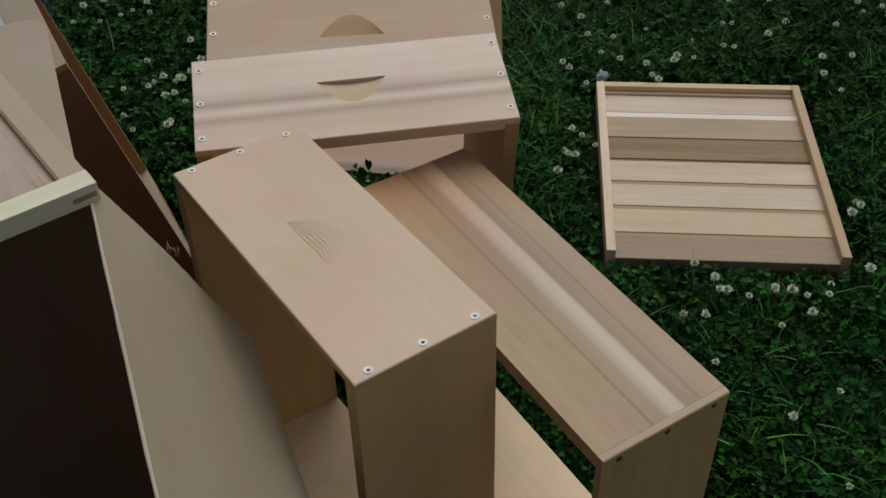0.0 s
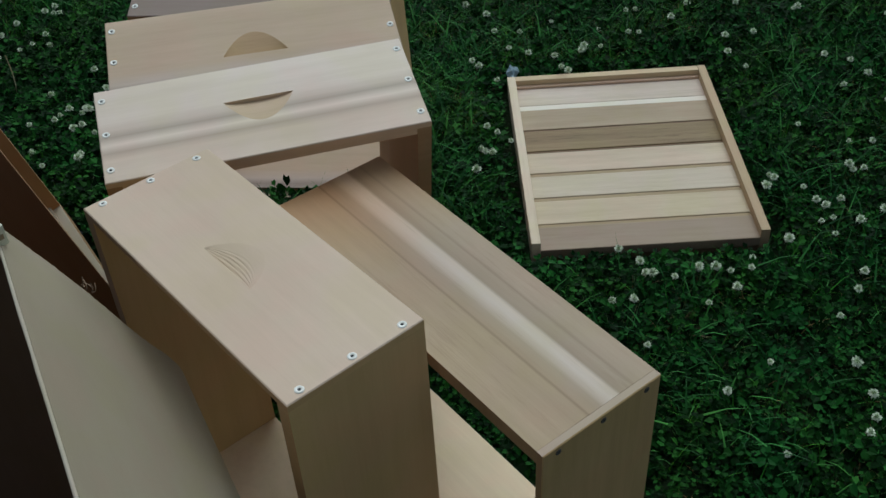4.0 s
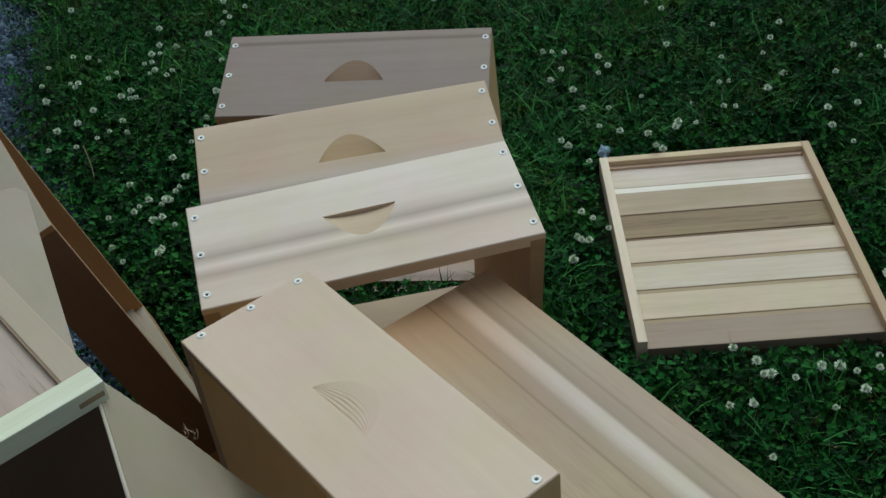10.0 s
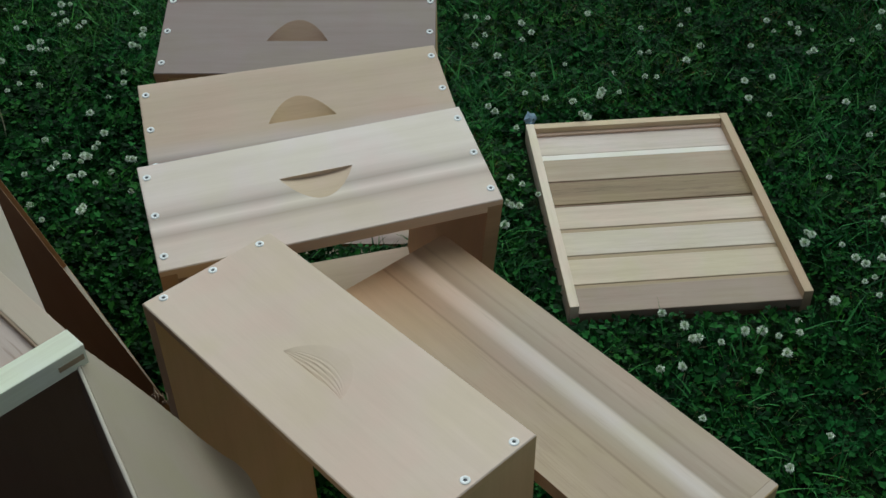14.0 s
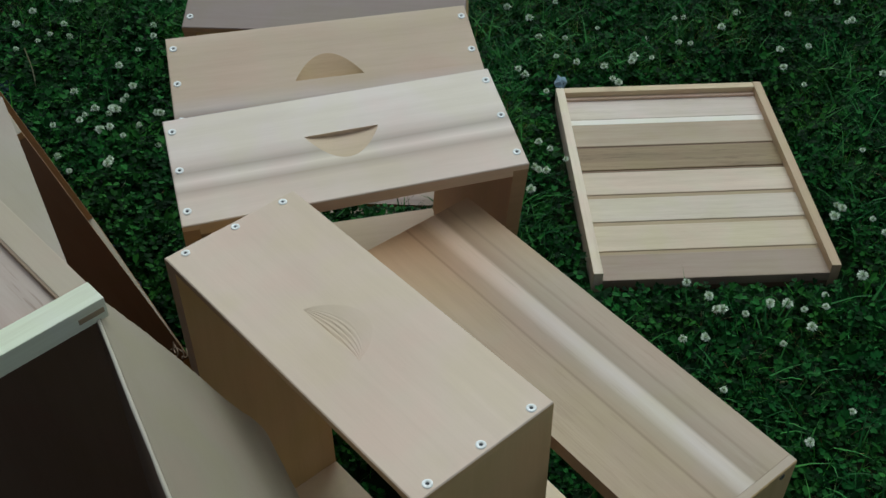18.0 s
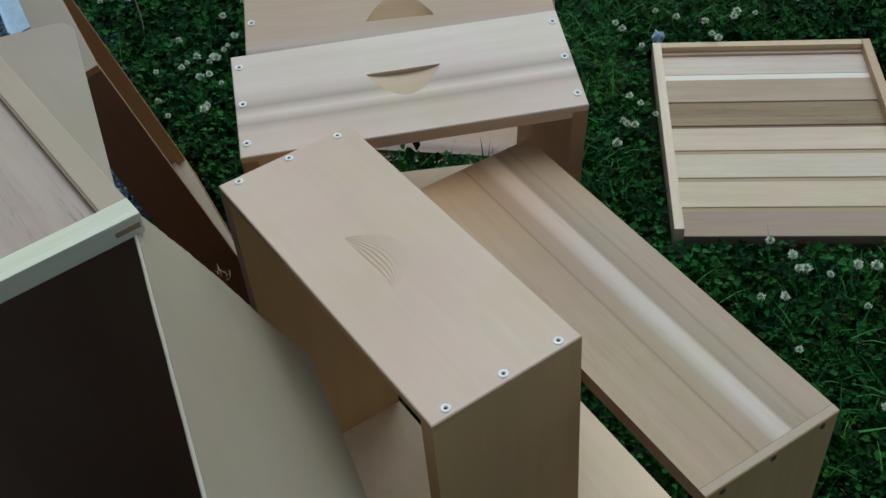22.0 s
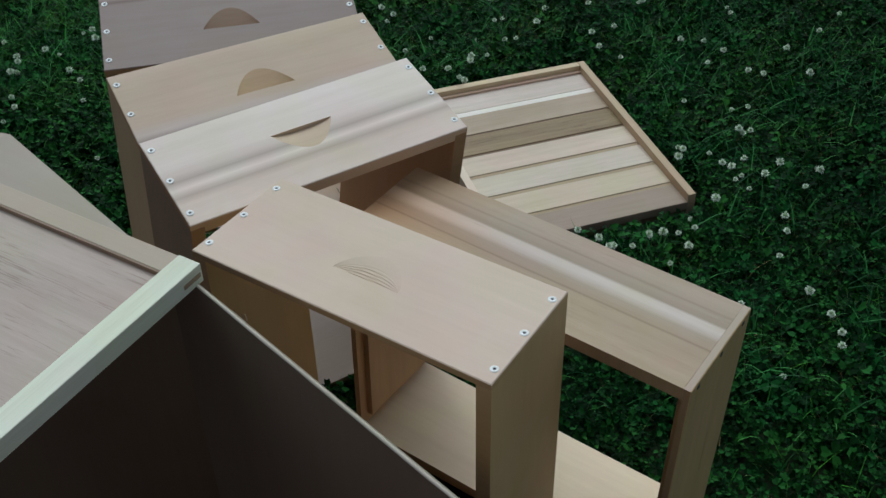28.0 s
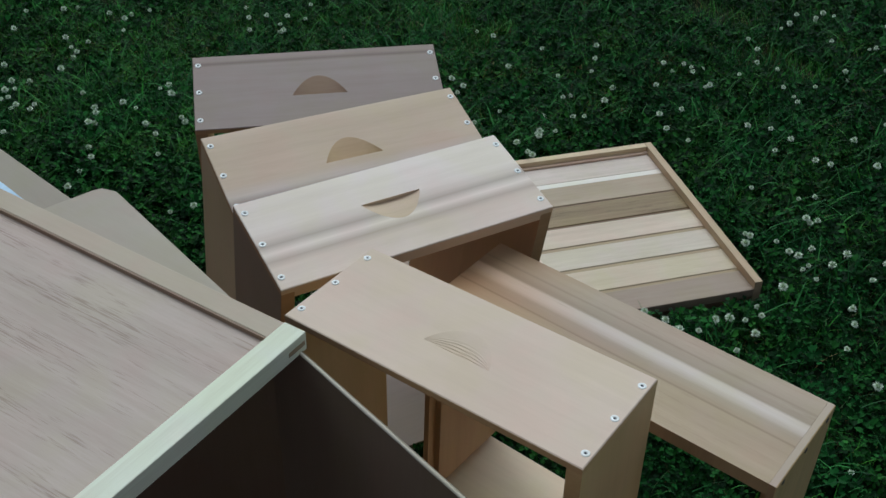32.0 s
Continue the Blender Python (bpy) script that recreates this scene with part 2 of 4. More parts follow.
M_WHITE_LAP = wood("white_lap_edge", (0.86, 0.8, 0.71), grain_axis="X", grain=0.3)
M_PLY = wood("plywood_veneer_mauve", (0.5, 0.415, 0.365), grain_axis="Y", dark=0.75, grain=1.0, pores=0.6)
M_FRONT_SHADE = wood("shaded_front_edge_brown", (0.2, 0.135, 0.09), grain_axis="X")
M_SHEET = wood("thin_tan_hardboard", (0.36, 0.315, 0.24), grain_axis="Y", grain=0.35, rough=0.45)
M_CREASE = wood("pale_highlight_paper", (0.5, 0.45, 0.38), grain_axis="Y", grain=0.5, rough=0.8)
M_CARTON = wood("brown_cardboard", (0.2, 0.138, 0.095), grain_axis="Z", grain=0.5, rough=0.8)
M_KRAIL = wood("tan_cover_rail", (0.46, 0.38, 0.29), grain_axis="Y", grain=0.4)
M_PANEL = wood("smooth_grey_tan_board", (0.395, 0.34, 0.275), grain_axis="Y", grain=0.4)


def plain(name, c, rough=0.5, metal=0.0):
    m, n, l, b = mat(name)
    tc = n.new("ShaderNodeTexCoord")
    t = noise_tex(n, l, tc.outputs["Object"], 60, 4)
    r = ramp(n, [(0.3, tuple(v * 0.8 for v in c)), (0.7, tuple(min(1, v * 1.1) for v in c))])
    l.new(t.outputs["Fac"], r.inputs[0])
    l.new(r.outputs[0], b.inputs["Base Color"])
    b.inputs["Roughness"].default_value, b.inputs["Metallic"].default_value = rough, metal
    return m


M_ZINC = plain("zinc_plated_steel", (0.98, 0.95, 0.9), 0.35, 0.0)
# darker copy of the screw metal, with the end face's shade in it
M_SCREW_SHADED = plain("shaded_sunken_screw", (0.12, 0.11, 0.11), 0.5, 0.5)
M_SLOT = plain("dark_screw_recess", (0.03, 0.03, 0.035), 0.6, 0.3)
M_METAL = plain("folded_white_metal", (0.5, 0.64, 0.78), 0.35, 0.3)
M_LITTER = plain("blue_plastic_scrap", (0.5, 0.65, 0.78), 0.4)


def foliage(name, dark, light, rough=0.5, variety=0.7, gloss=0.06):
    m, n, l, b = mat(name)
    geo = n.new("ShaderNodeNewGeometry")
    tc = n.new("ShaderNodeTexCoord")
    t = noise_tex(n, l, tc.outputs["Object"], 2.2, 4)
    addn = n.new("ShaderNodeMath")
    addn.operation = "MULTIPLY_ADD"
    l.new(geo.outputs["Random Per Island"], addn.inputs[0])
    addn.inputs[1].default_value = 0.6
    sub = n.new("ShaderNodeMath")
    sub.operation = "MULTIPLY"
    l.new(t.outputs["Fac"], sub.inputs[0])
    sub.inputs[1].default_value = 0.45
    l.new(sub.outputs[0], addn.inputs[2])
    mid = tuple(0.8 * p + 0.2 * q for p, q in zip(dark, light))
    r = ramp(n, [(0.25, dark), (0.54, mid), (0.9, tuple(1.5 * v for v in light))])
    l.new(addn.outputs[0], r.inputs[0])
    t2 = noise_tex(n, l, tc.outputs["Object"], 7, 3)
    r2 = ramp(n, [(0.4, (0.8, 1.0, 1.0)), (0.62, (1.3, 1.08, 0.7))])
    l.new(t2.outputs["Fac"], r2.inputs[0])
    l.new(mixc(n, l, variety, r.outputs[0], r2.outputs[0], "MULTIPLY"), b.inputs["Base Color"])
    b.inputs["Roughness"].default_value = rough
    b.inputs["Specular IOR Level"].default_value = gloss
    return m


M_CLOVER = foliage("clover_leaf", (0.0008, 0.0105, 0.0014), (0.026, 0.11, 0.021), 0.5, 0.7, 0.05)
# same clover, coloured darker to paint the dimmer parts of the lawn
M_CLOVER_DIM = foliage("shade_tinted_clover_leaf", (0.0008, 0.0095, 0.0015), (0.0175, 0.08, 0.017), 0.5, 0.7, 0.04)
M_GRASS = foliage("grass_blade", (0.003, 0.031, 0.004), (0.06, 0.225, 0.03), 0.5, 0.7, 0.04)
M_BLADE = foliage("long_grass_blade", (0.016, 0.09, 0.018), (0.095, 0.29, 0.06))
M_STRAP = foliage("broad_grass_blade", (0.01, 0.06, 0.016), (0.06, 0.2, 0.048), 0.45, 0.5, 0.1)
M_FINE = foliage("fine_grass_blade", (0.012, 0.06, 0.011), (0.1, 0.3, 0.055))
M_STRAW = foliage("dry_tan_blade", (0.07, 0.055, 0.028), (0.26, 0.2, 0.11))
M_THATCH = foliage("dead_brown_thatch", (0.035, 0.024, 0.013), (0.14, 0.1, 0.055))
M_STEM = foliage("clover_stem", (0.03, 0.08, 0.025), (0.17, 0.23, 0.1))
M_DRY = foliage("dry_stalk", (0.22, 0.2, 0.13), (0.36, 0.34, 0.24))
M_PETAL = foliage("white_clover_petal", (0.6, 0.69, 0.53), (0.62, 0.64, 0.58), 0.6, 0.0)
M_CALYX = foliage("green_flower_heart", (0.28, 0.4, 0.2), (0.32, 0.42, 0.24), 0.6, 0.0)
M_STONE = foliage("blue_grey_gravel", (0.058, 0.082, 0.118), (0.15, 0.2, 0.26), 0.8, 0.0)


def ground_mat():
    m, n, l, b = mat("soil_under_clover")
    tc = n.new("ShaderNodeTexCoord")
    a = noise_tex(n, l, tc.outputs["Object"], 40, 6)
    c = noise_tex(n, l, tc.outputs["Object"], 1.3, 4)
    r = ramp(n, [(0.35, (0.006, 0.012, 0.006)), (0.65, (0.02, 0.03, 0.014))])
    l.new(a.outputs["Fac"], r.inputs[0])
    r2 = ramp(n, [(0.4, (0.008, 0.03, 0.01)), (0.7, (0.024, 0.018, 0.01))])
    l.new(c.outputs["Fac"], r2.inputs[0])
    lawn = mixc(n, l, 0.5, r.outputs[0], r2.outputs[0])
    sep = n.new("ShaderNodeSeparateXYZ")
    l.new(tc.outputs["Object"], sep.inputs[0])
    edge = n.new("ShaderNodeMath")  # the drive's edge runs at a slant
    edge.operation = "MULTIPLY_ADD"
    l.new(sep.outputs["Y"], edge.inputs[0])
    edge.inputs[1].default_value = -0.235
    l.new(sep.outputs["X"], edge.inputs[2])
    rough_edge = n.new("ShaderNodeMath")
    rough_edge.operation = "MULTIPLY_ADD"
    l.new(a.outputs["Fac"], rough_edge.inputs[0])
    rough_edge.inputs[1].default_value = 0.15
    l.new(edge.outputs[0], rough_edge.inputs[2])
    side = n.new("ShaderNodeMapRange")
    l.new(rough_edge.outputs[0], side.inputs["Value"])
    side.inputs["From Min"].default_value, side.inputs["From Max"].default_value = -0.27, -0.17
    grit = n.new("ShaderNodeTexVoronoi")
    grit.inputs["Scale"].default_value = 110
    l.new(tc.outputs["Object"], grit.inputs["Vector"])
    rg = ramp(n, [(0.0, (0.09, 0.125, 0.17)), (0.6, (0.04, 0.058, 0.085))])
    l.new(grit.outputs["Distance"], rg.inputs[0])
    l.new(mixc(n, l, side.outputs[0], rg.outputs[0], lawn), b.inputs["Base Color"])
    b.inputs["Roughness"].default_value = 0.9
    bp = n.new("ShaderNodeBump")
    bp.inputs["Distance"].default_value = 0.01
    l.new(a.outputs["Fac"], bp.inputs["Height"])
    l.new(bp.outputs[0], b.inputs["Normal"])
    b.inputs["Specular IOR Level"].default_value = 0.05
    return m


M_SOIL = ground_mat()


# ---- mesh helpers ----
def box(bm, x0, x1, y0, y1, z0, z1, bevel=0.0012):
    vs = [bm.verts.new(p) for p in ((x0, y0, z0), (x1, y0, z0), (x1, y1, z0), (x0, y1, z0),
                                    (x0, y0, z1), (x1, y0, z1), (x1, y1, z1), (x0, y1, z1))]
    fs = [bm.faces.new([vs[i] for i in q]) for q in ((3, 2, 1, 0), (4, 5, 6, 7), (0, 1, 5, 4), (1, 2, 6, 5), (2, 3, 7, 6), (3, 0, 4, 7))]
    if bevel:
        es = list({e for f in fs for e in f.edges})
        bmesh.ops.bevel(bm, geom=es, offset=bevel, segments=2, affect="EDGES", profile=0.6)


def part(name, bm, material, parent=None, label="", smooth=False):
    me = bpy.data.meshes.new(name)
    bmesh.ops.recalc_face_normals(bm, faces=bm.faces)
    bm.to_mesh(me)
    bm.free()
    me.materials.append(material)
    if smooth:
        me.shade_smooth()
    ob = new(name, me)
    if parent is not None:
        ob.parent = parent
    if label:
        ob["label"] = label
    return ob


def shared(name, me, parent, m):
    ob = new(name, me)
    ob.parent = parent
    ob.matrix_basis = m
    return ob


def block(name, dims, material, parent, label="", bevel=0.0012):
    bm = bmesh.new()
    box(bm, *dims, bevel)
    return part(name, bm, material, parent, label)


# ---- ground ----
GZ = -0.012
bm = bmesh.new()
bmesh.ops.create_grid(bm, x_segments=120, y_segments=120, size=6)
for v in bm.verts:
    v.co.z = 0.008 * noise.noise(v.co * 1.7) + 0.004 * noise.noise(v.co * 6)
bmesh.ops.translate(bm, verts=bm.verts, vec=(0.6, 1.2, GZ))
for e in [e for e in bm.edges if e.is_boundary]:
    a, b = e.verts
    def out(p):
        d = Vector((p.x - 0.6, p.y - 1.2, 0)).normalized()
        return Vector((0.6, 1.2, GZ - 0.2)) + d * 400
    bm.faces.new((a, b, bm.verts.new(out(b.co)), bm.verts.new(out(a.co))))
bmesh.ops.remove_doubles(bm, verts=bm.verts, dist=0.0005)
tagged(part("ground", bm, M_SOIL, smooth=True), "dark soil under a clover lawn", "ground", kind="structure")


# ---- hive supers ----
SW, SL, SH, TH = 0.168, 0.413, 0.505, 0.019
screw_cache = {}


def screw_meshes(in_shade=False):
    if in_shade not in screw_cache:
        bm = bmesh.new()
        n = 16
        prof = [(0.0052, -0.0006), (0.0051, 0.0005), (0.0044, 0.0010), (0.0020, 0.0009), (0.0017, -0.0003)]
        rows = [[bm.verts.new((r * math.cos(2 * math.pi * i / n), r * math.sin(2 * math.pi * i / n), z)) for i in range(n)] for r, z in prof]
        for a, b in zip(rows, rows[1:]):
            for i in range(n):
                bm.faces.new((a[i], a[(i + 1) % n], b[(i + 1) % n], b[i]))
        me = bpy.data.meshes.new("screw")
        bm.to_mesh(me)
        bm.free()
        me.materials.append(M_SCREW_SHADED if in_shade else M_ZINC)
        me.shade_smooth()
        bm = bmesh.new()
        vs = [bm.verts.new((0.0019 * math.cos(2 * math.pi * i / n), 0.0019 * math.sin(2 * math.pi * i / n), 0.0002)) for i in range(n)]
        bm.faces.new(vs)
        mr = bpy.data.meshes.new("recess")
        bm.to_mesh(mr)
        bm.free()
        mr.materials.append(M_SLOT)
        screw_cache[in_shade] = me, mr
    return screw_cache[in_shade]


def end_board(bm, flip, deep, rabbet=1, ripple=0.0):
    """An outer end board, its outside at z = SH, with a dished crescent grip cut in the outside."""
    z1, z0 = SH, SH - 0.0095
    hx, hy = SW / 2, SL / 2
    a, d, n, rows = 0.046, 0.043, 28, 26
    sgn = -1 if flip else 1
    grid = []
    for i in range(n + 1):
        u = -1 + 2 * i / n
        y = a * u
        w = d * max(0.0, 1 - u * u) ** (0.75 if ripple else 0.98)
        col = []
        for j in range(rows + 1):
            k = j / rows
            x = sgn * (d * 0.45 - w * (1 - k))
            dep = deep * max(0.0, 1 - u * u) ** 0.5 * k ** 1.1
            if k > 0.4:  # curved marks left by the saw
                dep += ripple * min(1, (k - 0.4) / 0.2) * math.sin(2 * math.pi * (k * 9 + 0.5 * u)) * max(0.0, 1 - u * u)
            dep = max(0.0, dep)
            col.append(bm.verts.new((x, y, z1 - dep)) if 0 < i < n or j == 0 else grid_tip(col))
        grid.append(col)
    for i in range(n):
        for j in range(rows):
            q = [grid[i][j], grid[i + 1][j], grid[i + 1][j + 1], grid[i][j + 1]]
            q = [v for k, v in enumerate(q) if v not in q[:k]]
            if len(q) >= 3:
                bm.faces.new(q).material_index = 1
    lip = [bm.verts.new((grid[i][rows].co.x, grid[i][rows].co.y, z1)) if 0 < i < n else grid[i][0] for i in range(n + 1)]
    for i in range(n):
        q = [grid[i][rows], grid[i + 1][rows], lip[i + 1], lip[i]]
        q = [v for k, v in enumerate(q) if v not in q[:k]]
        if len(q) >= 3:
            bm.faces.new(q).material_index = 1
    # the flat outside, round the cut
    e = 0.0012
    arc = [grid[i][0] for i in range(n + 1)]
    fx = hx - e
    def row_to(edge, x):
        far = [bm.verts.new((x, v.co.y, z1)) for v in edge]
        for i in range(n):
            bm.faces.new((edge[i], edge[i + 1], far[i + 1], far[i]))
        return far
    fa = row_to(arc, -sgn * fx)
    fl = row_to(lip, sgn * fx)
    for i, s in ((0, -1), (n, 1)):
        yy = s * (hy - e)
        c1, c2 = bm.verts.new((fa[i].co.x, yy, z1)), bm.verts.new((fl[i].co.x, yy, z1))
        bm.faces.new((fa[i], arc[i], fl[i], c2, c1))
    # the rest of the board
    lx = [(-fx, -hy + e), (fx, -hy + e), (fx, hy - e), (-fx, hy - e)]
    o = [(-hx, -hy), (hx, -hy), (hx, hy), (-hx, hy)]
    t = [bm.verts.new((*p, z1)) for p in lx]
    m1 = [bm.verts.new((*p, z1 - e)) for p in o]
    b = [bm.verts.new((*p, z0)) for p in o]
    for i in range(4):
        k = (i + 1) % 4
        bm.faces.new((t[i], t[k], m1[k], m1[i]))
        bm.faces.new((m1[i], m1[k], b[k], b[i]))
    bm.faces.new(b)
    x0, x1 = (-hx, hx - 0.016) if rabbet > 0 else (-hx + 0.016, hx)
    box(bm, x0, x1, -hy + TH + 0.0002, hy - TH - 0.0002, SH - TH, z0, 0)
    bmesh.ops.remove_doubles(bm, verts=bm.verts, dist=0.00002)


def grid_tip(col):
    return col[0]


def edge_tone(bm, slot):
    # faces turned to -x and +x take the edge colour with its shade
    bmesh.ops.recalc_face_normals(bm, faces=bm.faces)
    for f in bm.faces:
        if abs(f.normal.x) > 0.9 and f.material_index == 0:
            f.material_index = slot


def hive_super(label, top_mat, side_mat, flip, m, cut_mat, deep=0.009, low_mat=None, foot_mat=None, lying=False, rabbet=1, edge_mat=None):
    """A wooden hive super standing on its end: open to -x and +x."""
    e = new("hive_super")
    tagged(e, label, "hive box", group="wooden hive supers")
    for s in (1, -1):
        bm = bmesh.new()
        end_board(bm, flip, deep, rabbet, 0.0006 if deep < 0.006 and not lying else 0.0)
        if s < 0:
            for v in bm.verts:
                v.co.z = SH - v.co.z
        if lying and s < 0:  # this end board sits between the long ones
            for v in bm.verts:
                v.co.y *= 1 - (TH + 0.0003) * 2 / SL
        edge_tone(bm, 2)
        if lying:
            for f in bm.faces:
                if abs(f.normal.y) > 0.9 and abs(f.calc_center_median().y) > SL / 2 - 0.002:
                    f.material_index = 3
                elif f.normal.z < -0.9 and f.calc_center_median().z < SH - TH + 0.001:
                    f.material_index = 4
        else:
            for f in bm.faces:
                if abs(f.normal.y) > 0.9 and abs(f.calc_center_median().y) > SL / 2 - 0.002:
                    f.material_index = 3
        ob = part("end_board", bm, foot_mat if foot_mat and s < 0 else top_mat, e)
        ob.data.materials.append(cut_mat)
        ob.data.materials.append(edge_mat or M_RUN)
        ob.data.materials.append(M_LIP if lying and s > 0 else side_mat)
        ob.data.materials.append(M_INNER)
    for s in (-1, 1):
        y0, y1 = (-SL / 2, -SL / 2 + TH) if s < 0 else (SL / 2 - TH, SL / 2)
        bm = bmesh.new()
        box(bm, -SW / 2, SW / 2, y0, y1, 0.0 if lying else 0.0097, SH - 0.0097, 0.0003 if lying else 0.0006)
        edge_tone(bm, 1)
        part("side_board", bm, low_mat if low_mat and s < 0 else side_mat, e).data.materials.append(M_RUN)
    sm, rm = screw_meshes(lying)
    for top in (1, 0):
        for sy in (-1, 1):
            for x in (-0.063, 0, 0.063):
                base = Matrix.Translation((x, sy * (SL / 2 - 0.009), SH if top else 0)) @ Matrix.Rotation(0 if top else math.pi, 4, "X")
                s = shared("screw", sm, e, base @ Matrix.Rotation(x * 90 + sy, 4, "Z") @ Matrix.Scale(0.75 if lying else 1.0, 4))
                r = new("recess", rm)
                r.parent = s
    e.matrix_world = m
    return e


def on_end(centre, along, across):
    """The pose of a super from the middle of its upper end, the way along that end and the way across it."""
    y = Vector(along).normalized()
    x = Vector(across)
    x = (x - y * x.dot(y)).normalized()
    z = x.cross(y).normalized()
    r = Matrix((x, y, z)).transposed().to_4x4()
    return Matrix.Translation(Vector(centre) - z * SH) @ r


super_a = hive_super("pinkish tan wooden hive super standing on its end in the clover", M_PLAIN, M_SIDE, False,
                     on_end((-0.0615, 0.199, 0.5185), (0, -1, 0), (-1, 0, 0)), M_PLAIN, 0.0045, foot_mat=M_CREAM)
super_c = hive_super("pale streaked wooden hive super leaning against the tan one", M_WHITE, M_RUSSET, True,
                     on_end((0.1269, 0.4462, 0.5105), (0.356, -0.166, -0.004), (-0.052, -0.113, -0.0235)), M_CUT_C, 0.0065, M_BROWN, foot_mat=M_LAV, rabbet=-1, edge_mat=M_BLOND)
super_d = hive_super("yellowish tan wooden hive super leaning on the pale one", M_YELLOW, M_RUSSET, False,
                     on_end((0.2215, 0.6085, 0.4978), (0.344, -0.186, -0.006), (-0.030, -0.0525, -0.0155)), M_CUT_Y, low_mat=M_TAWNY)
super_e = hive_super("greyish brown wooden hive super leaning at the back of the row", M_GREY, M_SIDE, False,
                     on_end((0.3575, 0.790, 0.487), (0.283, -0.275, -0.004), (-0.085, -0.086, -0.037)), M_CUT_G, foot_mat=M_YELLOW)
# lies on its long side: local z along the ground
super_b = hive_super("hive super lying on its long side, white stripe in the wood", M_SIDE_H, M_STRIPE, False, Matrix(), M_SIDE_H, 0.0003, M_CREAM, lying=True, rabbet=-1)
yb = Vector((0.020, 0.493, 0.011)).normalized()
xb = Vector((yb.y, -yb.x, 0)).normalized()
R = Matrix((xb, xb.cross(yb), -yb)).transposed().to_4x4()
super_b.matrix_world = Matrix.Translation((0.144, 0.345, 0.436 - SL / 2)) @ R


def shallow_super(x0=0.019, foot=0.044):
    """A shallow box of the same length and width, open to both sides, standing on a thick end."""
    e = new("hive_super")
    tagged(e, "shallow dark wooden hive super leaning on the gravel edge", "hive box", group="wooden hive supers")
    hx, hy = SW / 2, SL / 2
    for z_out, z_mid, z_in in ((SH, SH - 0.0095, SH - TH), (-foot, 0.0095, TH)):
        bm = bmesh.new()
        box(bm, x0, hx, -hy, hy, min(z_out, z_mid), max(z_out, z_mid))
        box(bm, x0, hx - 0.016, -hy + TH + 0.0002, hy - TH - 0.0002, min(z_mid, z_in), max(z_mid, z_in), 0)
        edge_tone(bm, 1)
        for f in bm.faces:
            if abs(f.normal.y) > 0.9 and abs(f.calc_center_median().y) > hy - 0.002:
                f.material_index = 2
        ob = part("end_board", bm, M_PANEL, e)
        ob.data.materials.append(M_RUN)
        ob.data.materials.append(M_UMBER)
    for y0, y1, m in ((-hy, -hy + TH, M_CEDAR_SHADED), (hy - TH, hy, M_UMBER)):
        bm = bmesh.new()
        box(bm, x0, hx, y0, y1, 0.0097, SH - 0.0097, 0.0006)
        edge_tone(bm, 1)
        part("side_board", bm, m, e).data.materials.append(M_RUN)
    return e


super_q = shallow_super()
super_q.matrix_world = Matrix.Translation((-0.092, 0.885, 0.03)) @ Matrix.Rotation(radians(-7), 4, "Z") @ Matrix.Rotation(radians(-15), 4, "Y")


# ---- slatted bottom board ----
def bottom_board():
    e = new("bottom_board")
    tagged(e, "wooden hive bottom board of cedar planks lying in the clover", "bottom board")
    w, ln = 0.418, 0.544
    cols = [(0.7, 0.6, 0.535), (0.45, 0.36, 0.26), (0.36, 0.272, 0.16), (0.68, 0.57, 0.455), (0.64, 0.555, 0.46), (0.66, 0.56, 0.425), (0.36, 0.28, 0.22)]
    step = (ln - 0.018) / 7
    y1 = ln - 0.018
    names = ["creamy white plank", "tan plank", "brown grainy plank", "cream plank", "cream plank", "yellowish plank", "mauve grey plank"]
    for i, c in enumerate(cols):
        wd = step + (0.012 if i == 0 else -0.012 if i == 6 else 0)
        bm = bmesh.new()
        lap = (0.0165, 0.0045, 0.007, 0.0105, 0.0105, 0.009, 0)[i]
        box(bm, 0.015, w - 0.015, y1 - wd + lap, y1 - 0.0005, 0.014, 0.033, 0.002)
        pm = wood("plank_wood", c, grain_axis="X", seed=i * 1.3, dark=0.62 if i == 2 else 0.75, grain=2.0 if i == 2 else 1.0, pores=0.8 if i == 2 else 0.15)
        part("plank", bm, pm, e, names[i])
        if i < 6:
            block("lap", (0.015, w - 0.015, y1 - wd - 0.0002, y1 - wd + lap - 0.0003, 0.012, 0.0325 if i == 0 else 0.0312), M_WHITE_LAP if i == 0 else M_LAP_SHADOW if i in (1, 2) else M_LAP, e, bevel=0.0008)
        y1 -= wd
    # added strip, coloured dark for the shade on the board's front
    block("front_edge", (0.017, w - 0.017, 0.0005, 0.0115, -0.004, 0.03), M_FRONT_SHADE, e, "front edge strip coloured dark for its shade")
    block("side_rail", (0, 0.0165, 0, ln, -0.005, 0.05), M_RAIL_PALE, e, "pale cream rail")
    block("side_rail", (w - 0.0165, w, 0, ln, -0.005, 0.05), M_RAIL, e)
    block("end_rail", (0.0168, w - 0.0168, ln - 0.017, ln, -0.005, 0.0495), M_RAIL_END, e)
    block("cleat", (0.0168, w - 0.0168, ln - 0.026, ln - 0.0172, 0.0332, 0.038), M_CLEAT, e, "thin pinkish cleat")
    s4, x = Vector((0.5755, 0.4048, 0)), Vector((math.cos(-0.6784), math.sin(-0.6784), 0))
    y = Vector((-x.y, x.x, 0))
    e.matrix_world = Matrix.Translation(s4 + Vector((0, 0, -0.018))) @ Matrix((x, y, Vector((0, 0, 1)))).transposed().to_4x4()
    return e


BOARD = bottom_board()


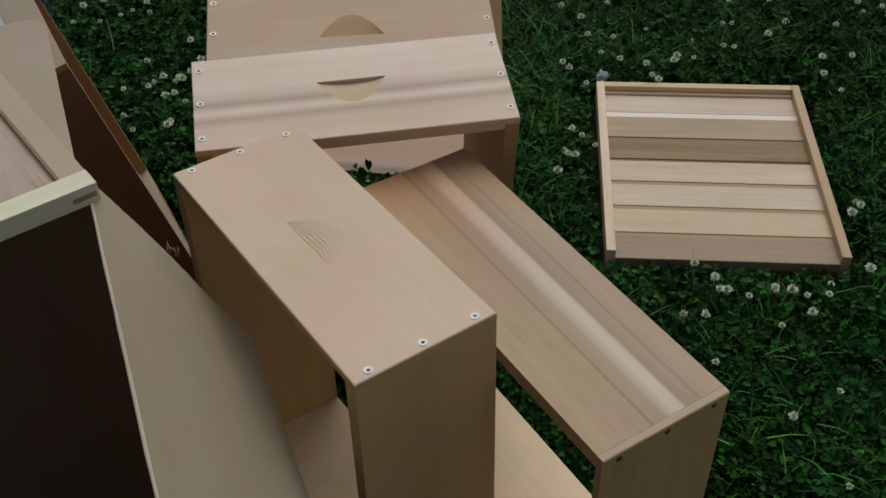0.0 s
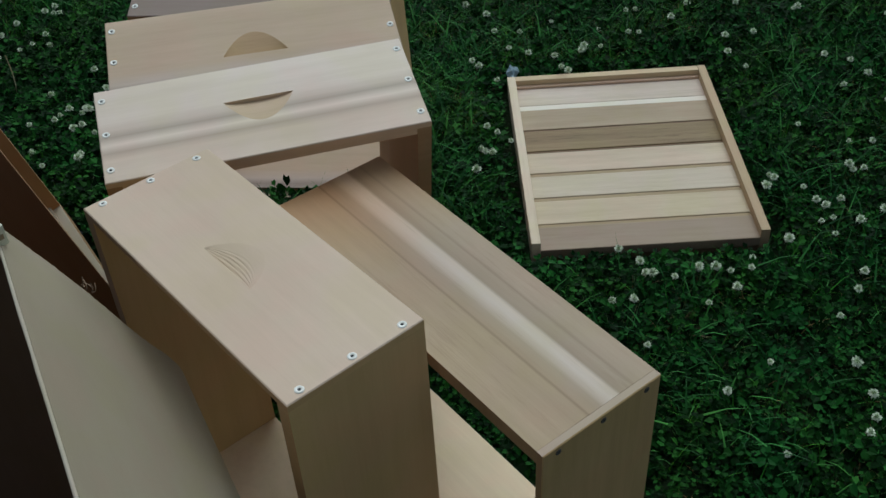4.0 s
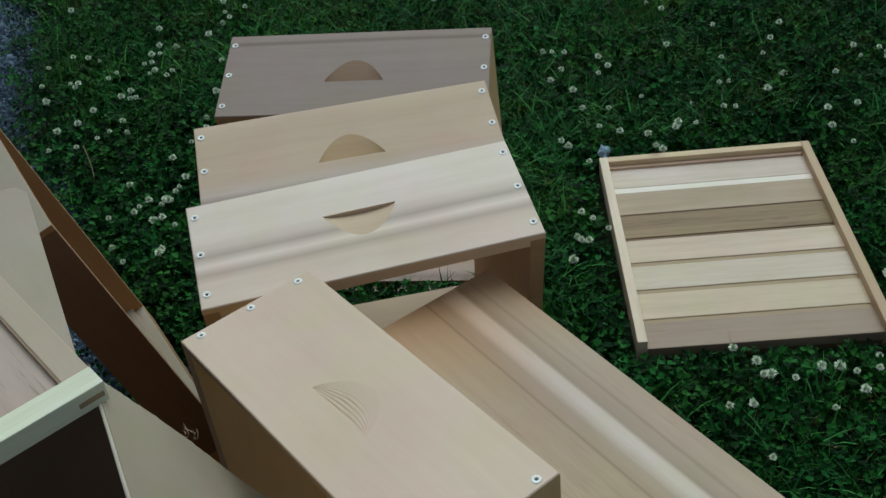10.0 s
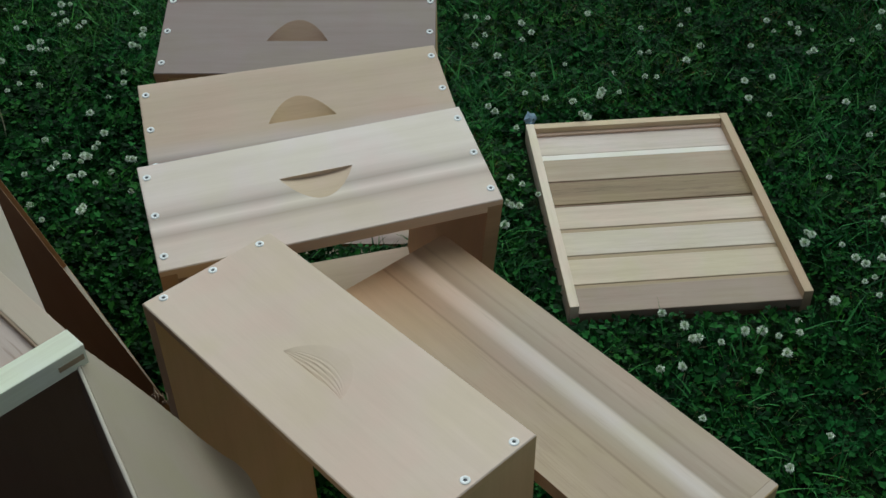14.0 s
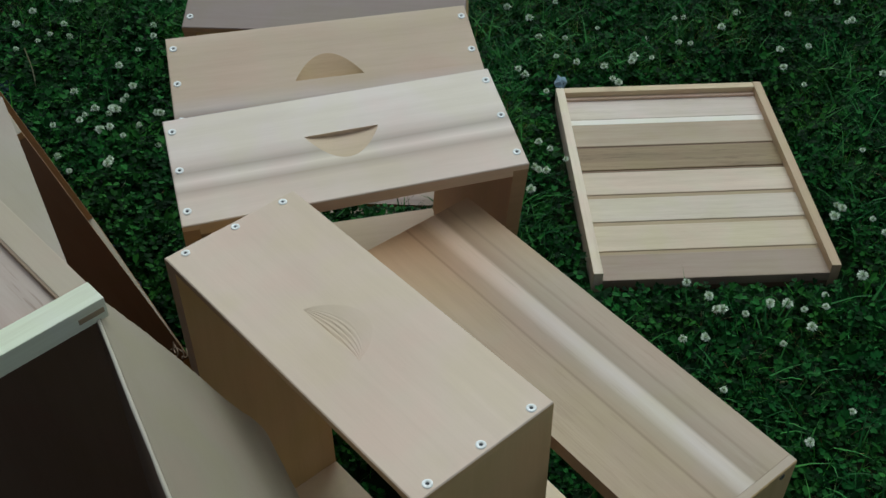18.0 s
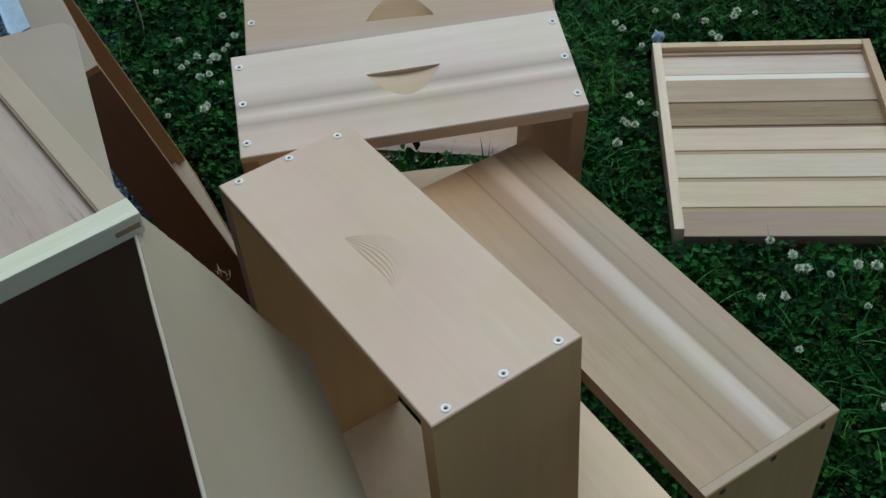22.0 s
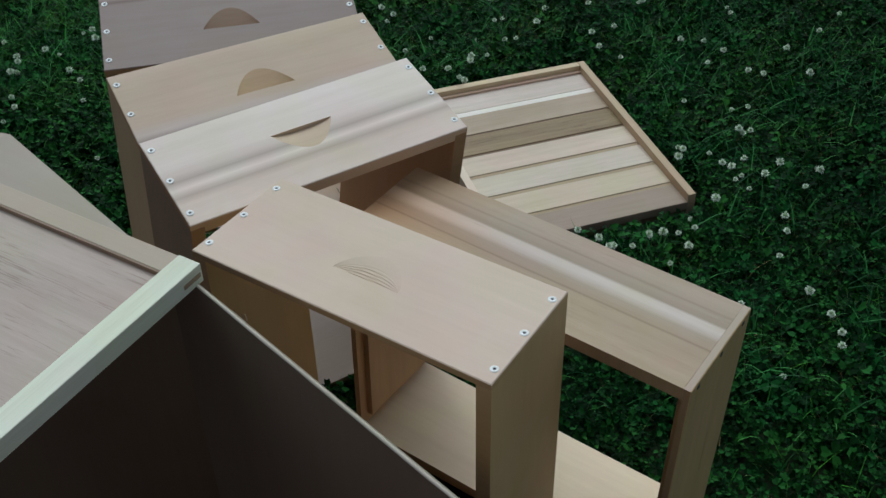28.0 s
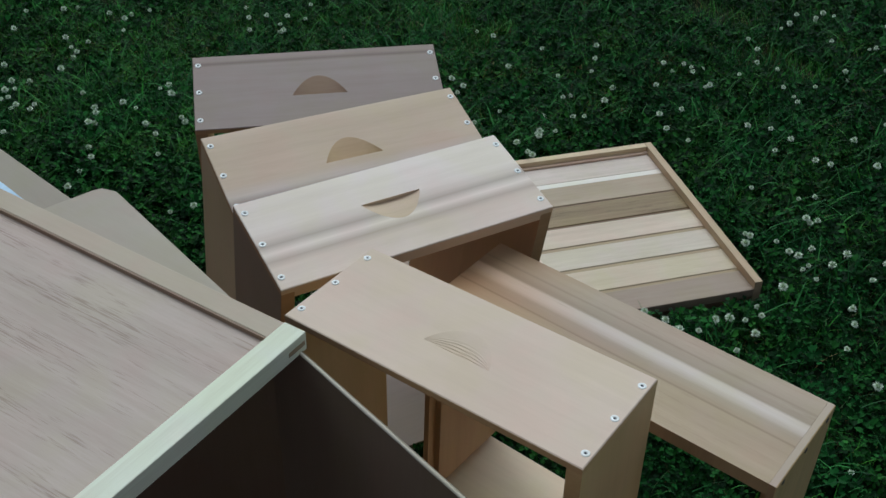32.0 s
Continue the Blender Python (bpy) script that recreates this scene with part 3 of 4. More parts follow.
# ---- inner cover on the left stack ----
def inner_cover():
    e = new("inner_cover")
    tagged(e, "plywood inner hive cover with a pale pine rim, lying flat", "hive cover")
    w, ln, rw, th = 0.413, 0.505, 0.031, 0.018
    block("end_rail", (-w, 0, 0.004, rw, -0.0225, 0), M_PINE, e, "pale greenish pine rail")
    block("end_rail", (-w, 0, ln - rw, ln, -th, 0), M_PINE, e)
    for x0, x1 in ((-0.027, -0.0005), (-w + 0.0005, -w + 0.027)):
        r = block("side_rail", (x0, x1, rw + 0.0002, ln - rw - 0.0002, -th, -0.0012), M_KRAIL, e, "tan rail")
        xi = x0 - 0.0012 if x0 > -0.1 else x1 + 0.0012
        # added thin strip, dark for the shade of the rail's inner step
        block("rail_edge", (xi - 0.001, xi + 0.001, rw + 0.0002, ln - rw - 0.0002, -th, -0.0018), M_RAIL_EDGE, r, bevel=0)
    block("plywood_panel", (-w + 0.024, -0.024, rw - 0.003, ln - rw + 0.003, -0.0135, -0.0072), M_PLY, e, "mauve plywood panel")
    block("rail_tongue", (-0.027, -0.003, 0.0033, 0.012, -0.0145, -0.0092), M_TONGUE, e, "brown tongue end in the joint", bevel=0)
    e.matrix_world = Matrix.Translation((-0.2665, 0.2485, 0.655)) @ Matrix.Rotation(radians(2.5), 4, "Z")
    return e


inner_cover()


def slab(bm, o, u, v, t, nu=1, nv=1, round_far=0.0, bulge=0.0, curl=0.0, torn=0.0):
    """A thin sheet from o along u and v, t thick, with one corner (far u, near v) rounded."""
    n = u.cross(v).normalized()
    lay = []
    for dz in (0.5 * t, -0.5 * t):
        rows = []
        for i in range(nu + 1):
            r = []
            for j in range(nv + 1):
                a, b = i / nu, j / nv
                x, y = a * u.length, b * v.length
                if round_far:
                    cx = u.length - round_far
                    if x > cx:
                        y = max(y, round_far - math.sqrt(max(0, round_far ** 2 - (x - cx) ** 2)))
                if torn and j == 0 and 0.1 < a < 0.9:  # ragged torn edge
                    y += torn * (noise.noise((x * 130, 3.7, 0.2)) + 0.6 * noise.noise((x * 410, 1.1, 0.5)))
                r.append(bm.verts.new(o + u.normalized() * x + v.normalized() * y + n * (dz + bulge * 12 * a ** 4 * (1 - a) + curl * max(0.0, (a - 0.86) / 0.14) ** 2)))
            rows.append(r)
        lay.append(rows)
    t0, b0 = lay
    for i in range(nu):
        for j in range(nv):
            bm.faces.new((t0[i][j], t0[i + 1][j], t0[i + 1][j + 1], t0[i][j + 1]))
            bm.faces.new((b0[i][j], b0[i][j + 1], b0[i + 1][j + 1], b0[i + 1][j]))
    for i in range(nu):
        for j in (0, nv):
            bm.faces.new((t0[i][j], b0[i][j], b0[i + 1][j], t0[i + 1][j]))
    for j in range(nv):
        for i in (0, nu):
            bm.faces.new((t0[i][j], t0[i][j + 1], b0[i][j + 1], b0[i][j]))


def carton():
    """A long shipping carton whose torn side flap is folded out, its other half folded flat."""
    e = new("cardboard_carton")
    tagged(e, "tall open cardboard carton with torn flaps beside the hive boxes", "carton")
    t = 0.0018
    top = Vector((-0.266, 0.290, 0.634))  # hinge of the flap folded out, towards the boxes
    dd = Vector((-0.241, -0.97, 0.02)).normalized()
    far, near = top - dd * 0.02, top + dd * 0.64
    d = Vector((dd.x, dd.y, 0)).normalized()
    w = Vector((d.y, -d.x, 0)) * 0.5
    side = w.normalized()
    far, near = far + side * t * 0.5, near + side * t * 0.5
    down = Vector((0, 0, -0.646))
    for o, u in ((far, near - far), (far + w, near - far), (far, Vector((-0.26, 0.3, 0))), (near - d * 0.003, w)):
        bm = bmesh.new()
        slab(bm, o - Vector((0, 0, 0.03 if u.length < 0.45 else 0.0015)), u, down, t, 12, 6)
        part("wall", bm, M_CARTON, e)
    bm = bmesh.new()
    slab(bm, far + down, near - far, w, t)
    part("floor_panel", bm, M_CARTON, e)
    s = Vector((-0.137, 0.252, 0.375)) - top
    s = (s - dd * s.dot(dd)) * 1.03
    bm = bmesh.new()
    slab(bm, top, s, dd * 0.6, t, 90, 24, 0.006, 0.0075, 0.01, 0.0016)
    part("folded_out_flap", bm, M_SHEET, e, "tan flap folded outwards")
    # the crease along the hinge, a pale strip that paints its highlight
    cu = bpy.data.curves.new("crease", "CURVE")
    cu.dimensions, cu.bevel_depth, cu.bevel_resolution, cu.use_fill_caps = "3D", 0.0021, 2, True
    sp = cu.splines.new("POLY")
    sp.points.add(24)
    for i, q in enumerate(sp.points):
        k = i / 24
        c = top.lerp(top + dd * 0.6, k) + side * (0.0016 + 0.0006 * noise.noise((k * 9, 0.3, 0.8))) + Vector((0, 0, -0.0012))
        q.co = (*c, 1)
        q.radius = 0.9 + 0.35 * noise.noise((k * 14, 4.1, 0.2))
    crease = new("crease", cu)
    cu.materials.append(M_CREASE)
    crease.parent = e
    # torn fibres
    fib = bpy.data.curves.new("torn_fibre", "CURVE")
    fib.dimensions, fib.bevel_depth, fib.resolution_u = "3D", 0.0006, 4
    rnd = random.Random(3)
    for k in range(5):
        p0 = Vector((-0.21, 0.288, 0.516)).lerp(Vector((-0.2, 0.274, 0.502)), rnd.random())
        sp = fib.splines.new("BEZIER")
        sp.bezier_points.add(2)
        for q, b in enumerate(sp.bezier_points):
            b.co = p0 + Vector((rnd.uniform(-0.006, 0.006), rnd.uniform(0, 0.012), 0.006 * q + rnd.uniform(0, 0.004)))
            b.handle_left_type = b.handle_right_type = "AUTO"
    fo = new("torn_fibre", fib)
    fib.materials.append(M_RAIL_EDGE)
    fo.parent = e
    # the flap folded flat under the cover
    bm = bmesh.new()
    slab(bm, Vector((-0.187, 0.643, 0.632)) + side * 0.26, -side * 0.26, d * 0.37, t, 26, 20, 0.02)
    part("flat_flap", bm, M_PANEL, e, "grey tan flap lying flat")
    return e


carton()


def metal_strip():
    bm = bmesh.new()
    slab(bm, Vector((0, 0, 0)), Vector((0.026, 0, 0)), Vector((0, 0.2, 0)), 0.002, 2, 4)
    slab(bm, Vector((0, 0, 0.008)), Vector((0, 0, -0.008)), Vector((0, 0.2, 0)), 0.002, 2, 4)
    ob = part("metal_strip", bm, M_METAL)
    ob.matrix_world = Matrix.Translation((-0.231, 0.807, 0.5465)) @ Matrix.Rotation(radians(-8), 4, "Z") @ Matrix.Rotation(radians(-15), 4, "Y")
    return tagged(ob, "pale bluish folded metal strip on a leaning hive super", "metal strip")


metal_strip()


# ---- clover lawn ----
bpy.context.view_layer.update()
rng = np.random.default_rng(7)


def scatter(n, x0, x1, y0, y1):
    return np.stack([rng.uniform(x0, x1, n), rng.uniform(y0, y1, n)], 1)


def gravel_edge(y):
    return -0.045 + 0.235 * (y - 1.0) - 0.045 * np.exp(-((y - 1.88) / 0.15) ** 2) + 0.07 * np.clip((y - 2.1) / 0.2, 0, 1)


def from_arrays(name, verts, faces, material, label, category):
    me = bpy.data.meshes.new(name)
    me.from_pydata(verts.reshape(-1, 3).tolist(), [], faces.tolist())
    me.materials.append(material)
    ob = new(name, me)
    return tagged(ob, label, category, kind="stuff")


def inside(p, ob, x0, x1, y0, y1):
    inv = np.array(ob.matrix_world.inverted())
    q = p @ inv[:2, :2].T + inv[:2, 3]
    return (q[:, 0] > x0) & (q[:, 0] < x1) & (q[:, 1] > y0) & (q[:, 1] < y1)


def keep(p, far=0.0):
    """Leaves out the footprints of the things and the gravel drive."""
    bad = inside(p, BOARD, -0.012 - far, 0.43 + far, -0.02 - far, 0.565 + far)
    for x0, x1, y0, y1 in ((-0.15, 0.03, -0.015, 0.415), (0.04, 0.225, -0.165, 0.355)):
        bad |= (p[:, 0] > x0) & (p[:, 0] < x1) & (p[:, 1] > y0) & (p[:, 1] < y1)
    bad |= (p[:, 0] < -0.18 + 0.247 * (p[:, 1] - 0.64)) & (p[:, 1] < 0.8)
    for ob, x0 in ((super_c, -0.09), (super_d, -0.09), (super_e, -0.09), (super_q, 0.0)):
        bad |= inside(p, ob, x0, 0.09, -0.21, 0.21)
    p = p[~bad]
    g = gravel_edge(p[:, 1]) + rng.normal(0, 0.05, len(p))
    return p[(p[:, 0] > g) | ((p[:, 1] < 0.75) & (p[:, 1] > -0.6) & (p[:, 0] > -0.4))]


def bare(p):
    """How bare and brown the lawn is: worn spots away from the boxes."""
    f = np.array([noise.noise((x * 1.9, y * 1.9, 9.1)) + 0.4 * noise.noise((x * 6, y * 6, 2.2)) for x, y in p.tolist()])
    return np.clip((f - 0.27) * 2.2, 0, 0.5) * (p[:, 0] > 1.0 + 0.2 * p[:, 1] * (p[:, 1] < 0.6))


def lawn_light(p):
    """How bright the lawn is made: fullest round the bottom board and along the boxes."""
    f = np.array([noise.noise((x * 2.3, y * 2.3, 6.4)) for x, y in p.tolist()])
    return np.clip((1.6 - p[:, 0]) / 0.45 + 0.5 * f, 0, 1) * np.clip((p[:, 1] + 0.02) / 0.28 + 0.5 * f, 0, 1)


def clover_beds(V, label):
    """One clover in two colours: the darker paints dimmer light away from the boxes."""
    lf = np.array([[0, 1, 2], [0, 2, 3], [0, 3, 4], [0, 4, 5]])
    lit = lawn_light(V[:, 0, 0, :2]) * 0.85 + 0.1 > rng.uniform(0, 1, len(V))
    for sel, m, kind in ((lit, M_CLOVER, label), (~lit, M_CLOVER_DIM, label.replace("clover", "darker clover", 1))):
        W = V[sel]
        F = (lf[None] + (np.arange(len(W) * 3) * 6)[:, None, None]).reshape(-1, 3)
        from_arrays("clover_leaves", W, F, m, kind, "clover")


def clover(n, area, size, far=0.0):
    p = keep(scatter(n, *area), far)
    n = len(p)
    p = p[bare(p) < rng.uniform(0.05, 0.5, n)]
    n = len(p)
    h = rng.uniform(0.008, 0.036, n)
    yaw = rng.uniform(0, 2 * np.pi, n)
    tilt = rng.normal(0, 0.45, (n, 2))
    sz = rng.uniform(0.7, 1.25, n) * size
    # a leaflet: folded heart of five points
    leaf = np.array([[0.05, 0, 0], [0.55, -0.42, 0.10], [1.0, -0.30, 0.06], [0.88, 0, -0.02], [1.0, 0.30, 0.06], [0.55, 0.42, 0.10]])
    lf = np.array([[0, 1, 2], [0, 2, 3], [0, 3, 4], [0, 4, 5]])
    V = np.zeros((n, 3, 6, 3))
    for k in range(3):
        a = yaw + k * 2 * np.pi / 3 + rng.normal(0, 0.12, n)
        x = leaf[None, :, 0] * sz[:, None]
        y = leaf[None, :, 1] * sz[:, None]
        z = leaf[None, :, 2] * sz[:, None]
        wx = x * np.cos(a)[:, None] - y * np.sin(a)[:, None]
        wy = x * np.sin(a)[:, None] + y * np.cos(a)[:, None]
        wz = z + wx * tilt[:, :1] + wy * tilt[:, 1:]
        V[:, k] = np.stack([wx + p[:, :1], wy + p[:, 1:], wz + h[:, None] + GZ], -1)
    base = (np.arange(n * 3) * 6)[:, None, None]
    F = (lf[None] + base).reshape(-1, 3)
    return V, F


V, F = clover(84000, (-0.3, 2.4, -0.6, 2.4), 0.0096)
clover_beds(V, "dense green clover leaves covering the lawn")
V, F = clover(3500, (0.4, 1.9, -0.5, 1.4), 0.014, 0.02)
V[..., 2] += 0.008
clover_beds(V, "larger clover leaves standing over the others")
V, F = clover(4200, (-0.1, 0.6, 0.4, 1.8), 0.0135, 0.01)
V[..., 2] += 0.004
from_arrays("clover_leaves", V, F, M_CLOVER, "taller clover beside the row of boxes", "clover")
V, F = clover(24000, (-0.4, 4.2, 0.3, 5.0), 0.016)
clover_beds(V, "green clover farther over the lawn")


def outer(V):
    """Keeps the leaves that lie outside the closely planted lawn."""
    c = V.reshape(len(V), -1, 3)[:, 0]
    return V[~((c[:, 0] > -0.3) & (c[:, 0] < np.where(c[:, 1] > 0.3, 3.6, 2.4)) & (c[:, 1] > -0.6) & (c[:, 1] < 4.6))]


V, F = clover(45000, (-1.4, 7.5, -4.5, 8.0), 0.03)
V = outer(V)
from_arrays("clover_leaves", V, F[:V.size // 18 * 4], M_CLOVER, "clover of the wide lawn around", "clover")


def blades(n, area, hmin, hmax, wmin=0.0012, wmax=0.0026, worn=False, even=False, gap=0.03):
    p = keep(scatter(n, *area), gap)
    tuft = np.array([noise.noise((x * 3.1, y * 3.1, 4.2)) for x, y in p.tolist()])
    if not even:
        p = p[tuft + rng.normal(0, 0.2, len(p)) > -0.1]
    p = p[(p[:, 0] > 0.45) | (p[:, 1] > 1.7) | (rng.uniform(0, 1, len(p)) < 0.22)]
    # blades are thinned where the lawn is to look dimmer
    p = p[lawn_light(p) * 0.4 + 0.6 > rng.uniform(0, 1, len(p))]
    if worn:
        p = p[bare(p) > rng.uniform(0.1, 0.6, len(p))]
    n = len(p)
    h = rng.uniform(hmin, hmax, n)
    yaw = rng.uniform(0, 2 * np.pi, n)
    lean = rng.uniform(0.3, 1.1, n) * h
    w = rng.uniform(wmin, wmax, n)
    V = np.zeros((n, 7, 3))
    c, s = np.cos(yaw), np.sin(yaw)
    for i, k in enumerate((0, 0.4, 0.75, 1.0)):
        cx, cy = p[:, 0] + c * lean * k ** 1.8, p[:, 1] + s * lean * k ** 1.8
        z = h * (k - 0.25 * k ** 3) + GZ
        ww = w * (1 - k) if k < 1 else 0 * w
        if i < 3:
            V[:, 2 * i] = np.stack([cx - s * ww, cy + c * ww, z], -1)
            V[:, 2 * i + 1] = np.stack([cx + s * ww, cy - c * ww, z], -1)
        else:
            V[:, 6] = np.stack([cx, cy, z], -1)
    f = np.array([[0, 1, 3], [0, 3, 2], [2, 3, 5], [2, 5, 4], [4, 5, 6]])
    F = (f[None] + (np.arange(n) * 7)[:, None, None]).reshape(-1, 3)
    return V, F


V, F = blades(80000, (-0.3, 2.6, -0.6, 3.0), 0.022, 0.065, 0.0009, 0.0021)
from_arrays("grass_blades", V, F, M_GRASS, "thin green grass blades among the clover", "grass")
V, F = blades(42000, (0.0, 4.4, 1.2, 5.0), 0.03, 0.085)
from_arrays("grass_blades", V, F, M_GRASS, "green grass farther over the lawn", "grass")


V, F = blades(12000, (0.2, 3.6, 0.95, 4.0), 0.04, 0.085, 0.0016, 0.0032, gap=0.06)
from_arrays("grass_blades", V, F, M_BLADE, "longer light green grass standing in tufts", "grass")
V, F = blades(15000, (0.3, 2.3, -0.3, 1.9), 0.035, 0.09, 0.0018, 0.0042, gap=0.04)
from_arrays("grass_blades", V, F, M_STRAP, "light green grass beside the bottom board", "grass")
V, F = blades(40000, (0.9, 4.2, 0.0, 4.4), 0.012, 0.03, 0.001, 0.002, True)
from_arrays("dead_grass", V, F, M_THATCH, "brown dead grass in worn spots of the lawn", "dead grass")


V, F = blades(70000, (0.3, 2.8, 0.3, 3.0), 0.025, 0.055, 0.0008, 0.0017, even=True)
from_arrays("grass_blades", V, F, M_FINE, "fine short grass growing through the clover", "grass")
V, F = blades(22000, (0.1, 3.0, -0.4, 3.2), 0.025, 0.05, 0.0005, 0.0013, even=True, gap=0.05)
from_arrays("dead_grass", V, F, M_STRAW, "dry tan blades scattered through the lawn", "dead grass")
V, F = blades(15000, (0.75, 1.75, 0.75, 2.0), 0.03, 0.06, 0.0009, 0.002, even=True, gap=0.05)
from_arrays("grass_blades", V, F, M_FINE, "bright short grass behind the bottom board", "grass")
V, F = blades(7000, (0.75, 1.9, 0.7, 2.0), 0.03, 0.055, 0.0007, 0.0014, even=True, gap=0.05)
from_arrays("dead_grass", V, F, M_STRAW, "tan dry blades behind the bottom board", "dead grass")
V, F = blades(2600, (0.5, 1.1, 0.45, 1.2), 0.04, 0.095, 0.002, 0.0045, even=True, gap=0.07)
from_arrays("grass_blades", V, F, M_STRAP, "broad grass blades between the boxes and the bottom board", "grass")
V, F = blades(26000, (0.45, 2.8, 0.1, 2.8), 0.02, 0.045, 0.0006, 0.0016)
from_arrays("dead_grass", V, F, M_THATCH, "brown withered blades in patches of the lawn", "dead grass")
V, F = blades(3400, (0.02, 0.22, 1.36, 1.95), 0.008, 0.03, 0.0006, 0.0014, even=True)
from_arrays("dead_grass", V, F, M_THATCH, "brown dead grass along the gravel edge", "dead grass")
V, F = blades(24000, (0.0, 2.4, -0.5, 2.4), 0.03, 0.06, 0.0004, 0.0009, even=True, gap=0.07)
from_arrays("leaf_stems", V, F, M_STEM, "thin pale stems standing among the clover", "stems")


V, F = blades(45000, (-1.4, 7.5, -4.5, 8.0), 0.03, 0.09, 0.003, 0.006)
V = outer(V)
from_arrays("grass_blades", V, F[:V.size // 21 * 5], M_GRASS, "grass of the wide lawn around", "grass")


def dry_stalk(x, y, ln, yaw, rise):
    cu = bpy.data.curves.new("dry_stalk", "CURVE")
    cu.dimensions, cu.bevel_depth, cu.resolution_u = "3D", 0.0013, 4
    sp = cu.splines.new("BEZIER")
    sp.bezier_points.add(2)
    for k, b in enumerate(sp.bezier_points):
        q = k / 2
        b.co = (ln * q * math.cos(yaw) + 0.006 * math.sin(3 * q), ln * q * math.sin(yaw), GZ + 0.004 + rise * q)
        b.handle_left_type = b.handle_right_type = "AUTO"
    cu.materials.append(M_DRY)
    ob = new("dry_stalk", cu)
    ob.location = (x, y, 0)
    tagged(ob, "bent dry straw-coloured stalk lying over the clover", "stalk", group="dry stalks")


for args in ((0.131, 1.559, 0.07, 1.2, 0.085), (0.13, 1.22, 0.07, 2.6, 0.02), (0.08, 1.16, 0.06, 0.4, 0.02), (1.2, 1.45, 0.08, 0.9, 0.03), (1.5, 1.6, 0.07, 2.2, 0.03)):
    dry_stalk(*args)


def plastic_scrap():
    bm = bmesh.new()
    rnd = random.Random(8)
    g = [[bm.verts.new((0.012 * i - 0.018, 0.01 * j - 0.015, 0.012 + rnd.uniform(0, 0.014) - 0.004 * abs(i - 1.5))) for j in range(4)] for i in range(4)]
    for i in range(3):
        for j in range(3):
            bm.faces.new((g[i][j], g[i + 1][j], g[i + 1][j + 1], g[i][j + 1]))
    bmesh.ops.solidify(bm, geom=bm.faces[:], thickness=0.0012)
    ob = part("plastic_scrap", bm, M_LITTER)
    ob.matrix_world = Matrix.Translation((0.946, 0.849, GZ + 0.03)) @ Matrix.Rotation(radians(38), 4, 'X') @ Matrix.Rotation(radians(30), 4, 'Z') @ Matrix.Scale(0.8, 4)
    return tagged(ob, "crumpled pale blue plastic scrap in the clover", "litter")


plastic_scrap()


# ---- flowers ----
def flower_meshes():
    bm = bmesh.new()
    rnd = random.Random(5)
    for k in range(76):  # florets: the upper ones stand up, the lower ones hang
        z = 1 - 1.75 * (k + 0.5) / 76
        a = k * 2.39996 + rnd.uniform(-0.25, 0.25)
        r = math.sqrt(max(0, 1 - z * z))
        d = (Vector((r * math.cos(a), r * math.sin(a), z)) + Vector((0, 0, 0.3))).normalized()
        side = d.cross(Vector((0.1, 0.2, 1))).normalized()
        ln = rnd.uniform(0.0062, 0.0108)
        o, mid = d * 0.003, d * ln * 0.72
        tip = d * ln + Vector((0, 0, -0.0012))
        wv = rnd.uniform(0.001, 0.0017)
        nn = d.cross(side) * 0.0009
        v = [bm.verts.new(p) for p in (o - side * wv * 0.5, o + side * wv * 0.5, mid + side * wv + nn, tip, mid - side * wv + nn)]
        bm.faces.new(v)
    n_petals = len(bm.faces)
    bmesh.ops.create_icosphere(bm, subdivisions=1, radius=0.0052, matrix=Matrix.Translation((0, 0, 0.0005)))
    bm.faces.ensure_lookup_table()
    for f in bm.faces[n_petals:]:
        f.material_index = 1
    head = bpy.data.meshes.new("flower_head")
    bm.to_mesh(head)
    bm.free()
    head.materials.append(M_PETAL)
    head.materials.append(M_CALYX)
    bm = bmesh.new()
    rows = [[bm.verts.new((0.0006 * math.cos(i * 1.5708) + 0.004 * k * k, 0.0006 * math.sin(i * 1.5708), -0.042 + 0.042 * k)) for i in range(4)] for k in (0, 0.33, 0.66, 1)]
    for a, b in zip(rows, rows[1:]):
        for i in range(4):
            bm.faces.new((a[i], a[(i + 1) % 4], b[(i + 1) % 4], b[i]))
    bmesh.ops.translate(bm, verts=bm.verts, vec=(-0.004, 0, 0))
    stem = bpy.data.meshes.new("stem")
    bm.to_mesh(stem)
    bm.free()
    stem.materials.append(M_STEM)
    return head, stem


HEAD, STEM = flower_meshes()
NEAR_FLOWERS = [(0.63, -0.23), (0.66, -0.22), (0.70, -0.19), (0.52, -0.17), (0.73, -0.14), (0.81, -0.06), (0.64, -0.05), (0.87, -0.05), (0.55, -0.04), (1.09, -0.04),
    (1.04, -0.03), (0.92, -0.03), (1.09, 0.04), (1.03, 0.05), (0.97, 0.06), (0.97, 0.09), (1.01, 0.09), (0.74, 0.09), (0.79, 0.10), (0.68, 0.10),
    (0.89, 0.10), (0.53, 0.10), (0.82, 0.12), (1.03, 0.12), (0.76, 0.12), (1.16, 0.13), (1.03, 0.14), (0.76, 0.15), (1.14, 0.15), (0.74, 0.17),
    (1.03, 0.17), (1.25, 0.17), (0.69, 0.18), (0.60, 0.19), (0.67, 0.21), (0.57, 0.21), (0.65, 0.21), (0.99, 0.22), (1.01, 0.23), (0.67, 0.24)]
